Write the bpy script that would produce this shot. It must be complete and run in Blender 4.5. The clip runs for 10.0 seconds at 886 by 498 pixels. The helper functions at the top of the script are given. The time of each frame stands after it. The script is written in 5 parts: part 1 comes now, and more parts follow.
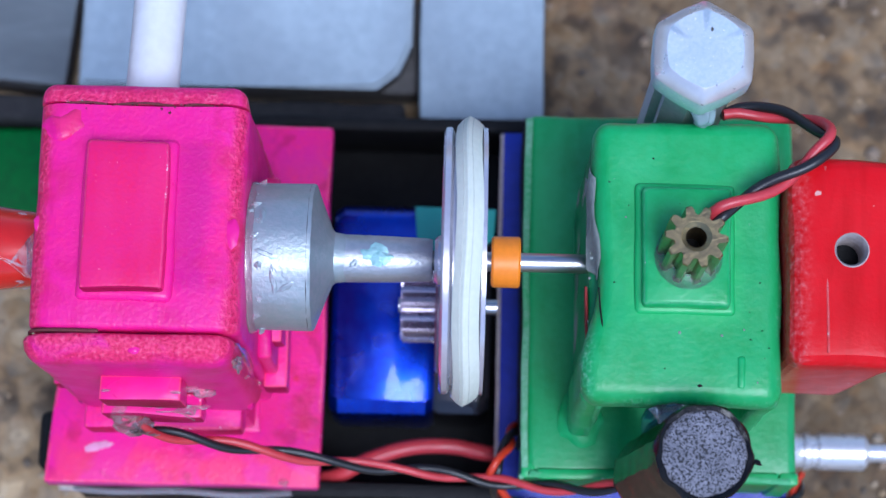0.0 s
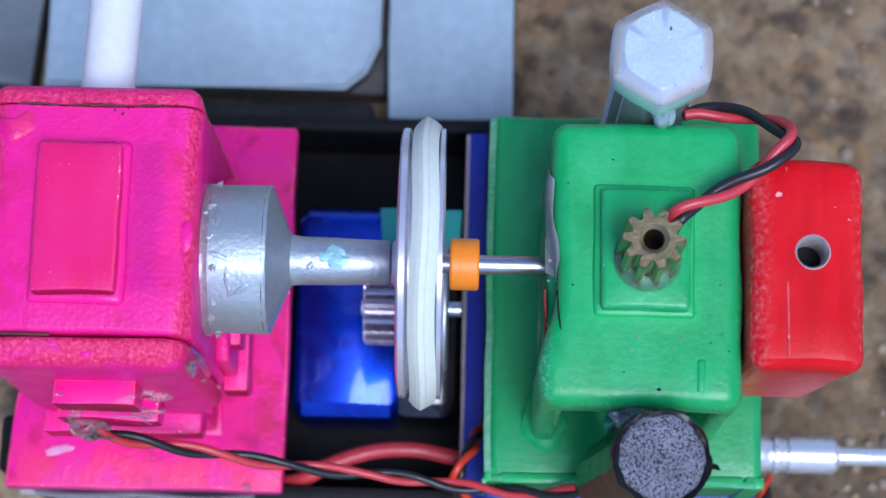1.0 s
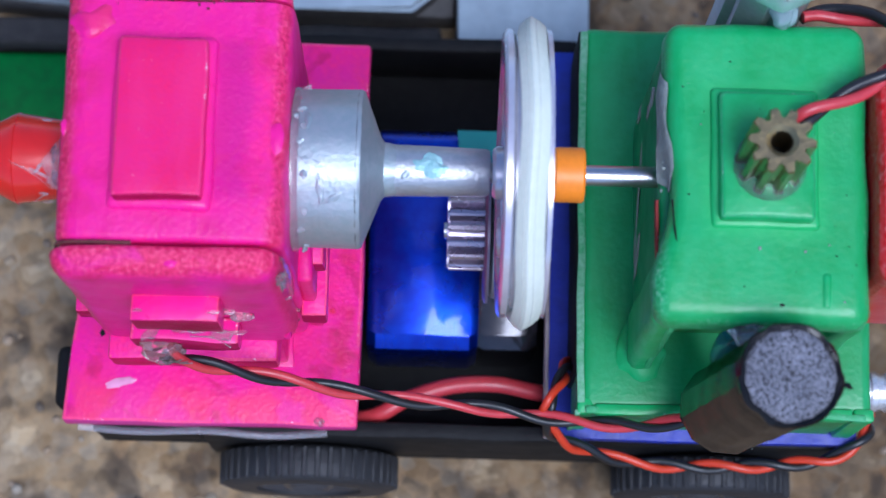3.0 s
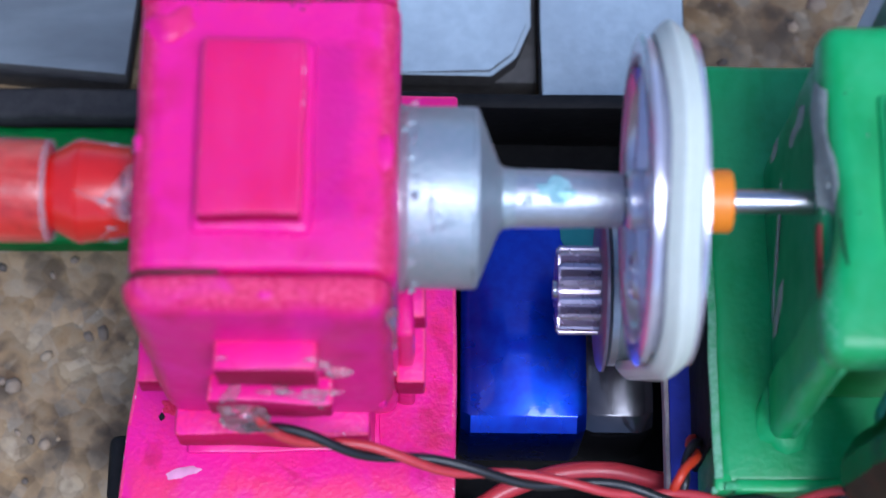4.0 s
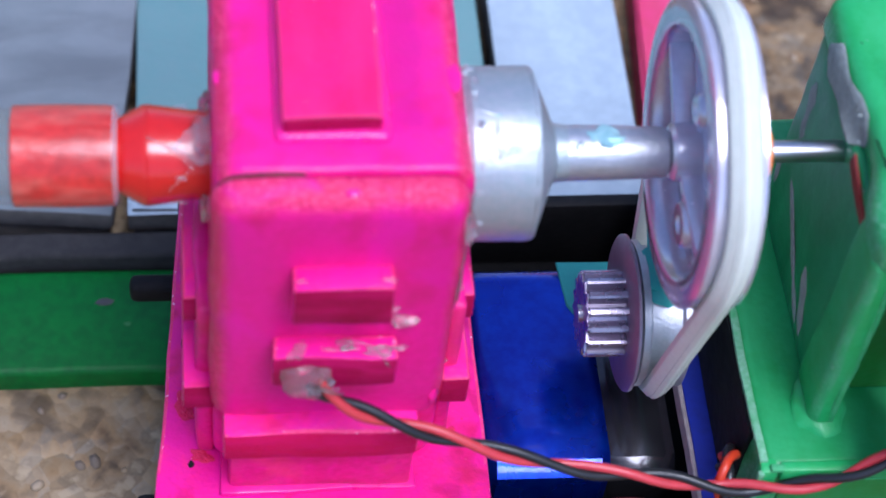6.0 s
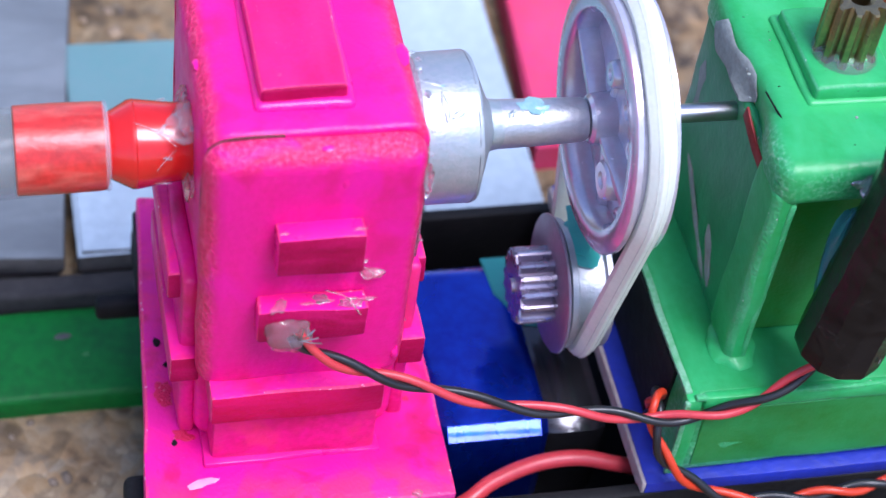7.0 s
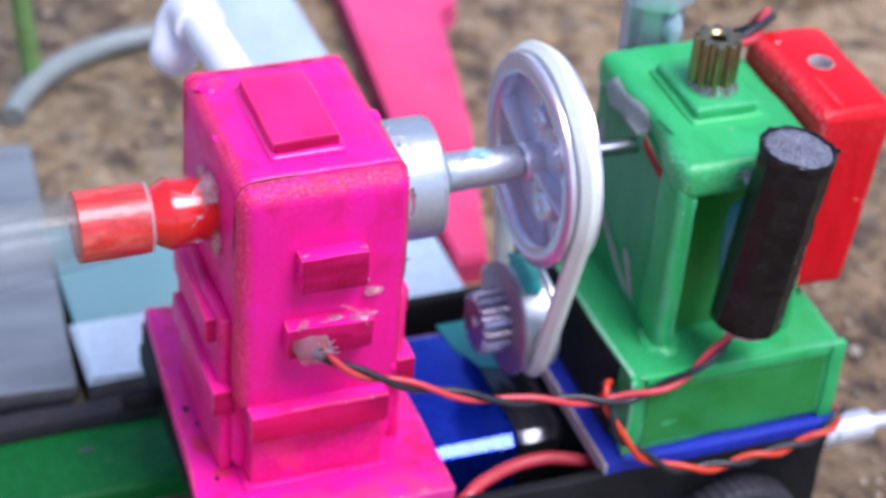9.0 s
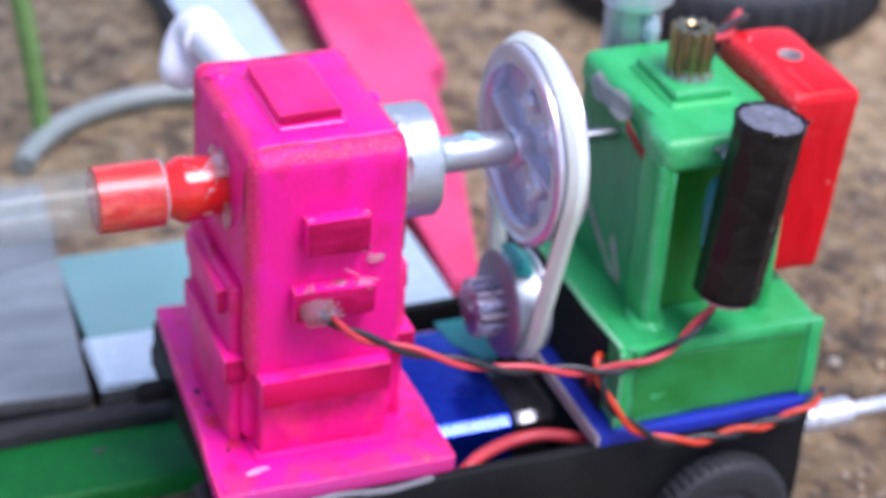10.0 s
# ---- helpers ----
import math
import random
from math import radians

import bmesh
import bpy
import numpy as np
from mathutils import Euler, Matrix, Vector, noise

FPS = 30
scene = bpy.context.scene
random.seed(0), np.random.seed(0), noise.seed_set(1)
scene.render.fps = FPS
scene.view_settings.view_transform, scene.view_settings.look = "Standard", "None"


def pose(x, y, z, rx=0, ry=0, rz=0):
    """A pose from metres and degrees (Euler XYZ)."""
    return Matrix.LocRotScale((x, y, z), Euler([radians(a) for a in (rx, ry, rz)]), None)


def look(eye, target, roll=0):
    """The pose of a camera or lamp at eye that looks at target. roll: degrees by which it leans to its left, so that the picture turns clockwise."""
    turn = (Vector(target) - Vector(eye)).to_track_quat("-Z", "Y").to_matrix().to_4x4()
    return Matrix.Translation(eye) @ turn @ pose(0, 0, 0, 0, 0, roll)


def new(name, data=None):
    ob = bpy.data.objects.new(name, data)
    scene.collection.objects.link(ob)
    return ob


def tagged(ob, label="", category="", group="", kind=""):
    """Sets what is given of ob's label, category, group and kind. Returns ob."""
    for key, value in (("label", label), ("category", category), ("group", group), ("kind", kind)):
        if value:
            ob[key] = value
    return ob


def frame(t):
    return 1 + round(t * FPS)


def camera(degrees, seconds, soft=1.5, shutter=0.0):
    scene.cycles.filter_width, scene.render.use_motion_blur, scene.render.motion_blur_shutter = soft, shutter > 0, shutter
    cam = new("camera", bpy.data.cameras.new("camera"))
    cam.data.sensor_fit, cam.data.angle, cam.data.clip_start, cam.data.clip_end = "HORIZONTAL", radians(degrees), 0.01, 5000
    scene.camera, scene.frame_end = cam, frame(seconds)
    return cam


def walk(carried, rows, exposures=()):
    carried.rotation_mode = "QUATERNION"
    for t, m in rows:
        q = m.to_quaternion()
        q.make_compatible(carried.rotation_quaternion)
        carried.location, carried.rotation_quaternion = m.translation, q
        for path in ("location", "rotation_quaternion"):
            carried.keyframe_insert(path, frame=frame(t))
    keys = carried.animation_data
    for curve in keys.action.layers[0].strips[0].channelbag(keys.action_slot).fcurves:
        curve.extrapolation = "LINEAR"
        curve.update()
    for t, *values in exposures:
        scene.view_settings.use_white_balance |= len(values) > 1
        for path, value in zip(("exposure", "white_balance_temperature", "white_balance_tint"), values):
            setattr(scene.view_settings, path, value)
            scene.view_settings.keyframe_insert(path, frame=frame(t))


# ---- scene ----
cam = camera(24.43, 10.0, soft=1.5)
PATH = [
    (0, pose(-0.02079, -0.04128, 0.21806, 12.880, 0.086, 1.442)),
    (0.3, pose(-0.01987, -0.04071, 0.21826, 12.799, 0.138, 1.477)),
    (0.5, pose(-0.01900, -0.04043, 0.21803, 12.853, 0.200, 1.457)),
    (0.7, pose(-0.01787, -0.03981, 0.21793, 12.810, 0.321, 1.430)),
    (1, pose(-0.01641, -0.04040, 0.21608, 12.846, 0.253, 1.425)),
    (1.2, pose(-0.01424, -0.03970, 0.21573, 12.838, -0.069, 1.337)),
    (1.5, pose(-0.01106, -0.03784, 0.21308, 12.416, -0.268, 1.143)),
    (1.7, pose(-0.00895, -0.03802, 0.21221, 12.588, -0.235, 1.140)),
    (2, pose(-0.00733, -0.03776, 0.21080, 12.333, -0.410, 0.989)),
    (2.2, pose(-0.01001, -0.03870, 0.21133, 12.183, -0.559, 0.971)),
    (2.5, pose(-0.01775, -0.04130, 0.21139, 12.180, -0.747, 1.194)),
    (2.7, pose(-0.02198, -0.04327, 0.20966, 12.301, -0.959, 1.390)),
    (3, pose(-0.02766, -0.04574, 0.20251, 12.869, -0.564, 1.457)),
    (3.2, pose(-0.03138, -0.04590, 0.19824, 13.557, -0.648, 1.382)),
    (4.3, pose(-0.04041, -0.05808, 0.17064, 21.960, -1.348, -0.073)),
    (4.5, pose(-0.04117, -0.06174, 0.16904, 23.919, -1.525, -0.367)),
    (4.8, pose(-0.04082, -0.07248, 0.16246, 26.316, -1.246, -0.590)),
    (5, pose(-0.03961, -0.07870, 0.16057, 28.938, -0.401, -0.302)),
    (5.2, pose(-0.04025, -0.08179, 0.15891, 30.375, -0.448, -0.160)),
    (6.3, pose(-0.06780, -0.10807, 0.15527, 38.331, -6.220, -7.103)),
    (6.5, pose(-0.07026, -0.11425, 0.15877, 39.461, -5.876, -8.228)),
    (6.7, pose(-0.07364, -0.11942, 0.15850, 40.767, -6.315, -9.855)),
    (7, pose(-0.07617, -0.12609, 0.15823, 42.422, -6.492, -11.239)),
    (7.2, pose(-0.07948, -0.13126, 0.16031, 43.764, -6.284, -12.272)),
    (7.5, pose(-0.08712, -0.13993, 0.15950, 45.181, -6.182, -13.748)),
    (7.7, pose(-0.09092, -0.14369, 0.15822, 46.650, -5.772, -14.870)),
    (8, pose(-0.09208, -0.14708, 0.16036, 48.105, -5.417, -16.196)),
    (8.2, pose(-0.09268, -0.15220, 0.16066, 49.799, -4.892, -17.385)),
    (8.5, pose(-0.09563, -0.16258, 0.16234, 51.851, -4.594, -18.949)),
    (8.7, pose(-0.09965, -0.16961, 0.16167, 52.838, -4.256, -19.513)),
    (9, pose(-0.10686, -0.17454, 0.16098, 53.427, -4.146, -20.254)),
    (9.2, pose(-0.10733, -0.17916, 0.15986, 54.050, -4.050, -20.268)),
    (9.5, pose(-0.11134, -0.18665, 0.15489, 55.907, -4.016, -20.895)),
    (9.7, pose(-0.11331, -0.18960, 0.15410, 57.014, -3.691, -21.047)),
    (10, pose(-0.11589, -0.19757, 0.14920, 58.529, -3.534, -21.096)),
]
walk(cam, PATH, exposures=[(0, 0.57, 5250, 15), (3.2, 0.58, 5250, 15), (5.2, 0.54, 5250, 16), (6.5, 1.13, 5600, 22), (8.0, 1.23, 5650, 22), (8.5, 1.12, 5700, 23), (9.0, 1.21, 5720, 22), (10, 1.30, 5800, 22)])

cam.data.dof.use_dof = True
cam.data.dof.focus_distance = 0.187
cam.data.dof.aperture_fstop = 36.0

# ---- light ----
world = bpy.data.worlds.new("overcast_sky")
scene.world = world
world.use_nodes = True
wn = world.node_tree.nodes
sky = wn.new("ShaderNodeTexSky")
sky.sky_type = "NISHITA"
sky.sun_disc = False
sky.sun_elevation = radians(69)
sky.sun_rotation = radians(145)
sky.air_density, sky.dust_density = 1.0, 1.5
wn["Background"].inputs["Strength"].default_value = 0.097
world.node_tree.links.new(sky.outputs["Color"], wn["Background"].inputs["Color"])

sun_data = bpy.data.lights.new("sun", "SUN")
sun_data.energy = 1.75
sun_data.angle = radians(30)
sun_data.color = (1.0, 0.98, 0.95)
sun = new("sun", sun_data)
sun.matrix_world = look((0.21, -0.38, 0.90), (0, 0, 0))

# ---- materials ----
GROUND_Z = -25.0   # mm


def mat(name, col, rough=0.5, metal=0.0, col2=None, big=40.0, fine=600.0, mix=0.35, bump=0.0, bump_scale=900.0,
        coat=0.0, coat_rough=0.25, spots=None, spot_scale=250.0, spot_at=0.68, spot_soft=0.03, stretch=None, rough_var=0.12, sss=0.0, specular=0.5, streak=None, streak_col=None, streak_amount=0.5, glints=None, glint_at=0.73):
    """A surface with broad and fine variation, in metres of the place."""
    m = bpy.data.materials.new(name)
    m.use_nodes = True
    n, l = m.node_tree.nodes, m.node_tree.links
    b = n["Principled BSDF"]
    tc = n.new("ShaderNodeTexCoord")
    src = tc.outputs["Object"]
    if stretch:
        mp = n.new("ShaderNodeMapping")
        mp.inputs["Scale"].default_value = stretch
        l.new(src, mp.inputs["Vector"])
        src = mp.outputs["Vector"]
    def noise_node(scale, detail=4.0):
        t = n.new("ShaderNodeTexNoise")
        t.inputs["Scale"].default_value = scale
        t.inputs["Detail"].default_value = detail
        l.new(src, t.inputs["Vector"])
        return t.outputs["Fac"]
    def blend(fac, a, c, lo=0.35, hi=0.65):
        r = n.new("ShaderNodeMapRange")
        r.inputs["From Min"].default_value, r.inputs["From Max"].default_value = lo, hi
        l.new(fac, r.inputs["Value"])
        x = n.new("ShaderNodeMix")
        x.data_type = "RGBA"
        l.new(r.outputs["Result"], x.inputs["Factor"])
        for socket, v in ((x.inputs["A"], a), (x.inputs["B"], c)):
            if isinstance(v, tuple):
                socket.default_value = (*v, 1.0)
            else:
                l.new(v, socket)
        return x.outputs["Result"]
    other = col2 or tuple(c * (1 - mix) for c in col)
    c1 = blend(noise_node(big), col, other)
    small = tuple(min(1.0, c * (1 + 0.5 * mix)) for c in col)
    half = n.new("ShaderNodeMix")
    half.data_type = "RGBA"
    half.inputs["Factor"].default_value = 0.45
    l.new(c1, half.inputs["A"])
    l.new(blend(noise_node(fine), other, small), half.inputs["B"])
    out = half.outputs["Result"]
    ridge = None
    if streak:
        mp = n.new("ShaderNodeMapping")
        mp.inputs["Scale"].default_value = streak
        mp.inputs["Rotation"].default_value = (0.12, 0.08, 0.18)
        l.new(tc.outputs["Object"], mp.inputs["Vector"])
        t = n.new("ShaderNodeTexNoise")
        t.inputs["Scale"].default_value, t.inputs["Detail"].default_value = 1.0, 5.0
        t.inputs["Distortion"].default_value = 0.4
        l.new(mp.outputs["Vector"], t.inputs["Vector"])
        ridge = t.outputs["Fac"]
        r = n.new("ShaderNodeMapRange")
        r.inputs["From Min"].default_value, r.inputs["From Max"].default_value = 0.42, 0.66
        r.inputs["To Max"].default_value = streak_amount
        l.new(ridge, r.inputs["Value"])
        x = n.new("ShaderNodeMix")
        x.data_type = "RGBA"
        l.new(r.outputs["Result"], x.inputs["Factor"])
        l.new(out, x.inputs["A"])
        x.inputs["B"].default_value = (*(streak_col or other), 1.0)
        out = x.outputs["Result"]
    if spots:
        out = blend(noise_node(spot_scale, 2.0), out, spots, spot_at, spot_at + spot_soft)
    # Tiny pale glints are painted into the colour.
    if glints:
        out = blend(noise_node(4200, 2.0), out, glints, glint_at, glint_at + 0.05)
    l.new(out, b.inputs["Base Color"])
    rr = n.new("ShaderNodeMapRange")
    rr.inputs["To Min"].default_value = max(0.03, rough - rough_var)
    rr.inputs["To Max"].default_value = min(1.0, rough + rough_var)
    l.new(noise_node(big * 3), rr.inputs["Value"])
    l.new(rr.outputs["Result"], b.inputs["Roughness"])
    b.inputs["Metallic"].default_value = metal
    b.inputs["Coat Weight"].default_value = coat
    b.inputs["Coat Roughness"].default_value = coat_rough
    b.inputs["Specular IOR Level"].default_value = specular
    if sss:
        b.inputs["Subsurface Weight"].default_value = sss
        b.inputs["Subsurface Radius"].default_value = (0.002, 0.002, 0.002)
    if bump:
        bp = n.new("ShaderNodeBump")
        bp.inputs["Strength"].default_value = bump
        bp.inputs["Distance"].default_value = 0.0004
        l.new(noise_node(bump_scale, 6.0), bp.inputs["Height"])
        last = bp
        if ridge:
            last = n.new("ShaderNodeBump")
            last.inputs["Strength"].default_value = min(1.0, bump * 1.2)
            last.inputs["Distance"].default_value = 0.0003
            l.new(ridge, last.inputs["Height"])
            l.new(bp.outputs["Normal"], last.inputs["Normal"])
        l.new(last.outputs["Normal"], b.inputs["Normal"])
    return m


def haze(name, col, alpha, rough=0.15):
    """Thin clear plastic, slightly hazy."""
    m = bpy.data.materials.new(name)
    m.use_nodes = True
    b = m.node_tree.nodes["Principled BSDF"]
    b.inputs["Base Color"].default_value = (*col, 1)
    b.inputs["Roughness"].default_value = rough
    b.inputs["Alpha"].default_value = alpha
    return m


def clear(name, col, rough=0.15, ior=1.45, body=0.0):
    """Clear plastic or glue; body: how milky it is."""
    m = bpy.data.materials.new(name)
    m.use_nodes = True
    b = m.node_tree.nodes["Principled BSDF"]
    b.inputs["Base Color"].default_value = (*col, 1)
    b.inputs["Roughness"].default_value = rough
    b.inputs["IOR"].default_value = ior
    b.inputs["Transmission Weight"].default_value = 1.0 - body
    return m


PINK = mat("pink_poster_paint", (0.83, 0.014, 0.18), 0.4, col2=(0.80, 0.009, 0.29), big=150, fine=1500, mix=0.4, bump=0.22, bump_scale=2200, specular=0.35, spots=(0.60, 0.006, 0.075), spot_scale=260, spot_at=0.54, spot_soft=0.22, streak=(500, 130, 300), streak_col=(0.80, 0.008, 0.28), streak_amount=0.5, rough_var=0.22, glints=(0.88, 0.16, 0.36))
PINK_MAG = mat("magenta_pink_poster_paint", (0.75, 0.008, 0.225), 0.38, col2=(0.66, 0.006, 0.14), big=130, fine=1300, mix=0.4, bump=0.2, bump_scale=2200, specular=0.35, spots=(0.54, 0.005, 0.085), spot_scale=240, spot_at=0.56, spot_soft=0.2, streak=(220, 220, 70), streak_col=(0.76, 0.007, 0.27), streak_amount=0.6, rough_var=0.22, glints=(0.86, 0.16, 0.34), glint_at=0.76)
PINK_RED = mat("crimson_pink_paint", (0.74, 0.009, 0.11), 0.36, col2=(0.78, 0.015, 0.18), big=170, fine=2400, mix=0.35, bump=0.14, bump_scale=2600, specular=0.25, streak=(420, 110, 300), streak_col=(0.80, 0.024, 0.19), streak_amount=0.55, spots=(0.88, 0.22, 0.36), spot_scale=3400, spot_at=0.74)
# Paler rubbed edge; the rim highlight is put into its colour.
PINK_PALE = mat("rubbed_pink_edge_highlight", (0.84, 0.05, 0.22), 0.45, col2=(0.80, 0.02, 0.14), big=300, fine=2400, mix=0.5, bump=0.4, bump_scale=3600, specular=0.5, spots=(0.92, 0.45, 0.6), spot_scale=1700, spot_at=0.66)
# Deeper crimson, laid on faces that look to the front.
CRIMSON_DARK = mat("deep_crimson_front_face", (0.27, 0.002, 0.035), 0.5, col2=(0.40, 0.004, 0.07), big=230, fine=2200, mix=0.5, bump=0.25, bump_scale=2800, specular=0.12, streak=(200, 300, 600), streak_col=(0.55, 0.008, 0.12), streak_amount=0.5)
MAGENTA = mat("pooled_magenta_paint", (0.82, 0.010, 0.27), 0.3, col2=(0.80, 0.011, 0.21), big=150, fine=900, mix=0.15, bump=0.1, specular=0.4)
PINK_EDGE = mat("grainy_crimson_cut_edge", (0.58, 0.007, 0.065), 0.5, col2=(0.78, 0.026, 0.13), big=210, fine=2600, mix=0.7, bump=0.75, bump_scale=3600, specular=0.3, spots=(0.9, 0.42, 0.52), spot_scale=2300, spot_at=0.69)
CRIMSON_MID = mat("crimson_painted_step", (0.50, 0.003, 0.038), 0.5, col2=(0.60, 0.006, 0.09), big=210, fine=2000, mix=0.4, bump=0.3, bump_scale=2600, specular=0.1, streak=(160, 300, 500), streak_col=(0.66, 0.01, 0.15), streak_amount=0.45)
GREEN = mat("green_poster_paint", (0.017, 0.29, 0.058), 0.4, col2=(0.034, 0.42, 0.122), big=120, fine=1000, mix=0.3, bump=0.14, bump_scale=1700, specular=0.55, spots=(0.008, 0.06, 0.02), spot_scale=1500, spot_at=0.75, streak=(330, 100, 200), streak_col=(0.06, 0.47, 0.16), streak_amount=0.4, rough_var=0.16)
GREEN_EDGE = mat("pale_green_worn_edge", (0.025, 0.32, 0.085), 0.42, col2=(0.10, 0.43, 0.19), big=240, fine=2200, mix=0.4, bump=0.4, bump_scale=3000, specular=0.35, spots=(0.5, 0.62, 0.5), spot_scale=1700, spot_at=0.71)
GREEN_WORN = mat("rubbed_grey_green_edge", (0.20, 0.42, 0.26), 0.6, col2=(0.05, 0.34, 0.11), big=260, fine=2200, mix=0.4, bump=0.5, bump_scale=2600)
RED = mat("red_glossy_paint", (0.62, 0.003, 0.008), 0.34, col2=(0.68, 0.010, 0.016), big=130, fine=1000, mix=0.3, bump=0.07, bump_scale=2400, specular=0.16, spots=(0.75, 0.4, 0.35), spot_scale=800, spot_at=0.72, streak=(450, 90, 90), streak_col=(0.48, 0.002, 0.003), streak_amount=0.6)
SILVER = mat("silver_paint", (0.56, 0.56, 0.60), 0.44, metal=0.8, col2=(0.46, 0.50, 0.54), big=210, fine=1800, mix=0.25, bump=0.16, bump_scale=3000, streak=(120, 380, 380), streak_col=(0.42, 0.46, 0.49), streak_amount=0.4)
SILVER_BRUSHED = mat("brushed_on_silver_paint", (0.47, 0.475, 0.50), 0.46, metal=0.65, col2=(0.38, 0.46, 0.475), big=130, fine=1300, mix=0.25, bump=0.16, bump_scale=2600, streak=(150, 420, 420), streak_col=(0.40, 0.46, 0.48), streak_amount=0.35)
SILVER_GLITTER = mat("sparkling_silver_paint", (0.66, 0.72, 0.77), 0.42, metal=0.55, col2=(0.54, 0.66, 0.72), big=150, fine=2600, mix=0.25, bump=0.05, bump_scale=7000, spots=(0.95, 0.96, 0.98), spot_scale=3000, spot_at=0.68)
SILVER_WHITE = mat("bright_plated_metal", (0.76, 0.76, 0.78), 0.3, metal=0.6, mix=0.1, big=200, fine=1200)
STEEL = mat("bright_steel", (0.60, 0.61, 0.64), 0.3, metal=1.0, mix=0.25, big=200, fine=1500, stretch=(0.2, 1, 1))
BRASS = mat("dull_brass", (0.36, 0.28, 0.135), 0.32, metal=0.95, col2=(0.25, 0.20, 0.115), big=400, fine=2500, mix=0.3, bump=0.15, bump_scale=3000)
PLASTIC_GREY = mat("silver_grey_plastic", (0.64, 0.62, 0.70), 0.22, metal=0.5, coat=0.5, coat_rough=0.1, mix=0.12, big=200, fine=1500, bump=0.05)
PLASTIC_DARK = mat("grey_violet_plastic", (0.26, 0.22, 0.29), 0.4, metal=0.4, mix=0.2, big=200, fine=1500, bump=0.05)
HUB = mat("dark_grey_hub_plastic", (0.05, 0.05, 0.055), 0.22, mix=0.3, big=200, fine=1500, bump=0.2)
SCUFF = mat("pale_pink_scuff", (0.82, 0.35, 0.55), 0.6, mix=0.2, big=300, fine=1500)
RUBBER_WHITE = mat("off_white_rubber", (0.72, 0.755, 0.65), 0.55, col2=(0.66, 0.70, 0.59), mix=0.12, big=150, fine=1800, bump=0.15, bump_scale=2000)
RUBBER_GREY = mat("greyed_rubber", (0.58, 0.60, 0.52), 0.6, mix=0.2, big=150, fine=1800)
ORANGE = mat("orange_plastic", (0.95, 0.27, 0.01), 0.4, mix=0.12, big=200, fine=1500, bump=0.1)
BLACK = mat("black_plastic", (0.006, 0.006, 0.0065), 0.6, specular=0.16, col2=(0.014, 0.014, 0.014), big=120, fine=1200, bump=0.25, bump_scale=1500)
TYRE = mat("dark_tyre_rubber", (0.022, 0.022, 0.024), 0.58, mix=0.3, big=200, fine=1500, bump=0.4)
TAPE_BLACK = mat("black_tape", (0.005, 0.0045, 0.005), 0.22, specular=0.3, mix=0.3, big=120, fine=1200, bump=0.22, bump_scale=1500, spots=(0.25, 0.24, 0.23), spot_scale=1900, spot_at=0.765, streak=(300, 300, 500), streak_col=(0.02, 0.018, 0.017), streak_amount=0.5)
GRAPHITE = mat("rough_grey_cut_end", (0.24, 0.24, 0.28), 0.75, col2=(0.13, 0.13, 0.155), big=400, fine=2600, mix=0.5, bump=0.9, bump_scale=2400, spots=(0.03, 0.03, 0.035), spot_scale=4800, spot_at=0.525)
BLUE_FOIL = mat("blue_foil_wrap", (0.009, 0.05, 0.50), 0.28, metal=0.85, col2=(0.005, 0.016, 0.34), mix=0.2, big=80, fine=800, coat=0.6, coat_rough=0.06, rough_var=0.05, bump=0.04, bump_scale=260)
BLUE_PAINT = mat("blue_painted_board", (0.015, 0.03, 0.36), 0.45, mix=0.3, big=120, fine=900, bump=0.3, bump_scale=900)
BOARD_CUT = mat("pale_cut_board", (0.42, 0.36, 0.34), 0.8, mix=0.3, big=200, fine=1500, bump=0.5)
WIRE_RED = mat("red_wire_sleeve", (0.56, 0.045, 0.055), 0.38, mix=0.15, big=200, fine=1500, coat=0.1)
WIRE_ORANGE = mat("orange_red_wire_sleeve", (0.62, 0.045, 0.012), 0.38, mix=0.15, big=200, fine=1500, coat=0.1)
WIRE_BLACK = mat("black_wire_sleeve", (0.014, 0.014, 0.016), 0.38, mix=0.2, big=200, fine=1500, coat=0.1)
GLUE = clear("hot_glue", (0.95, 0.96, 0.96), 0.15, 1.45, 0.08)
GLUE_MILKY = haze("milky_glue", (0.66, 0.64, 0.68), 0.24, 0.3)
GLUE_BLUISH = haze("bluish_milky_glue", (0.52, 0.64, 0.70), 0.62, 0.25)
GLUE_TEAL = clear("blue_green_stained_glue", (0.10, 0.40, 0.46), 0.12, 1.4, 0.45)
GLUE_PINK = clear("pink_stained_glue", (0.95, 0.66, 0.74), 0.14, 1.4, 0.14)
TUBE = haze("clear_plastic_tube", (0.40, 0.43, 0.38), 0.11, 0.12)
TUBE_RED = mat("red_sleeve", (0.62, 0.030, 0.022), 0.35, streak=(160, 600, 600), streak_col=(0.68, 0.17, 0.12), streak_amount=0.6, mix=0.35, big=200, fine=1200, bump=0.25, coat=0.3)
PLUG_RED = mat("glossy_red_plug", (0.62, 0.01, 0.006), 0.16, mix=0.1, big=150, fine=900, coat=0.6)
GREY_BOARD = mat("grey_white_painted_board", (0.44, 0.53, 0.58), 0.7, specular=0.12, col2=(0.36, 0.44, 0.50), mix=0.2, big=60, fine=700, bump=0.3, bump_scale=700, streak=(160, 40, 100), streak_col=(0.33, 0.39, 0.44), streak_amount=0.5)
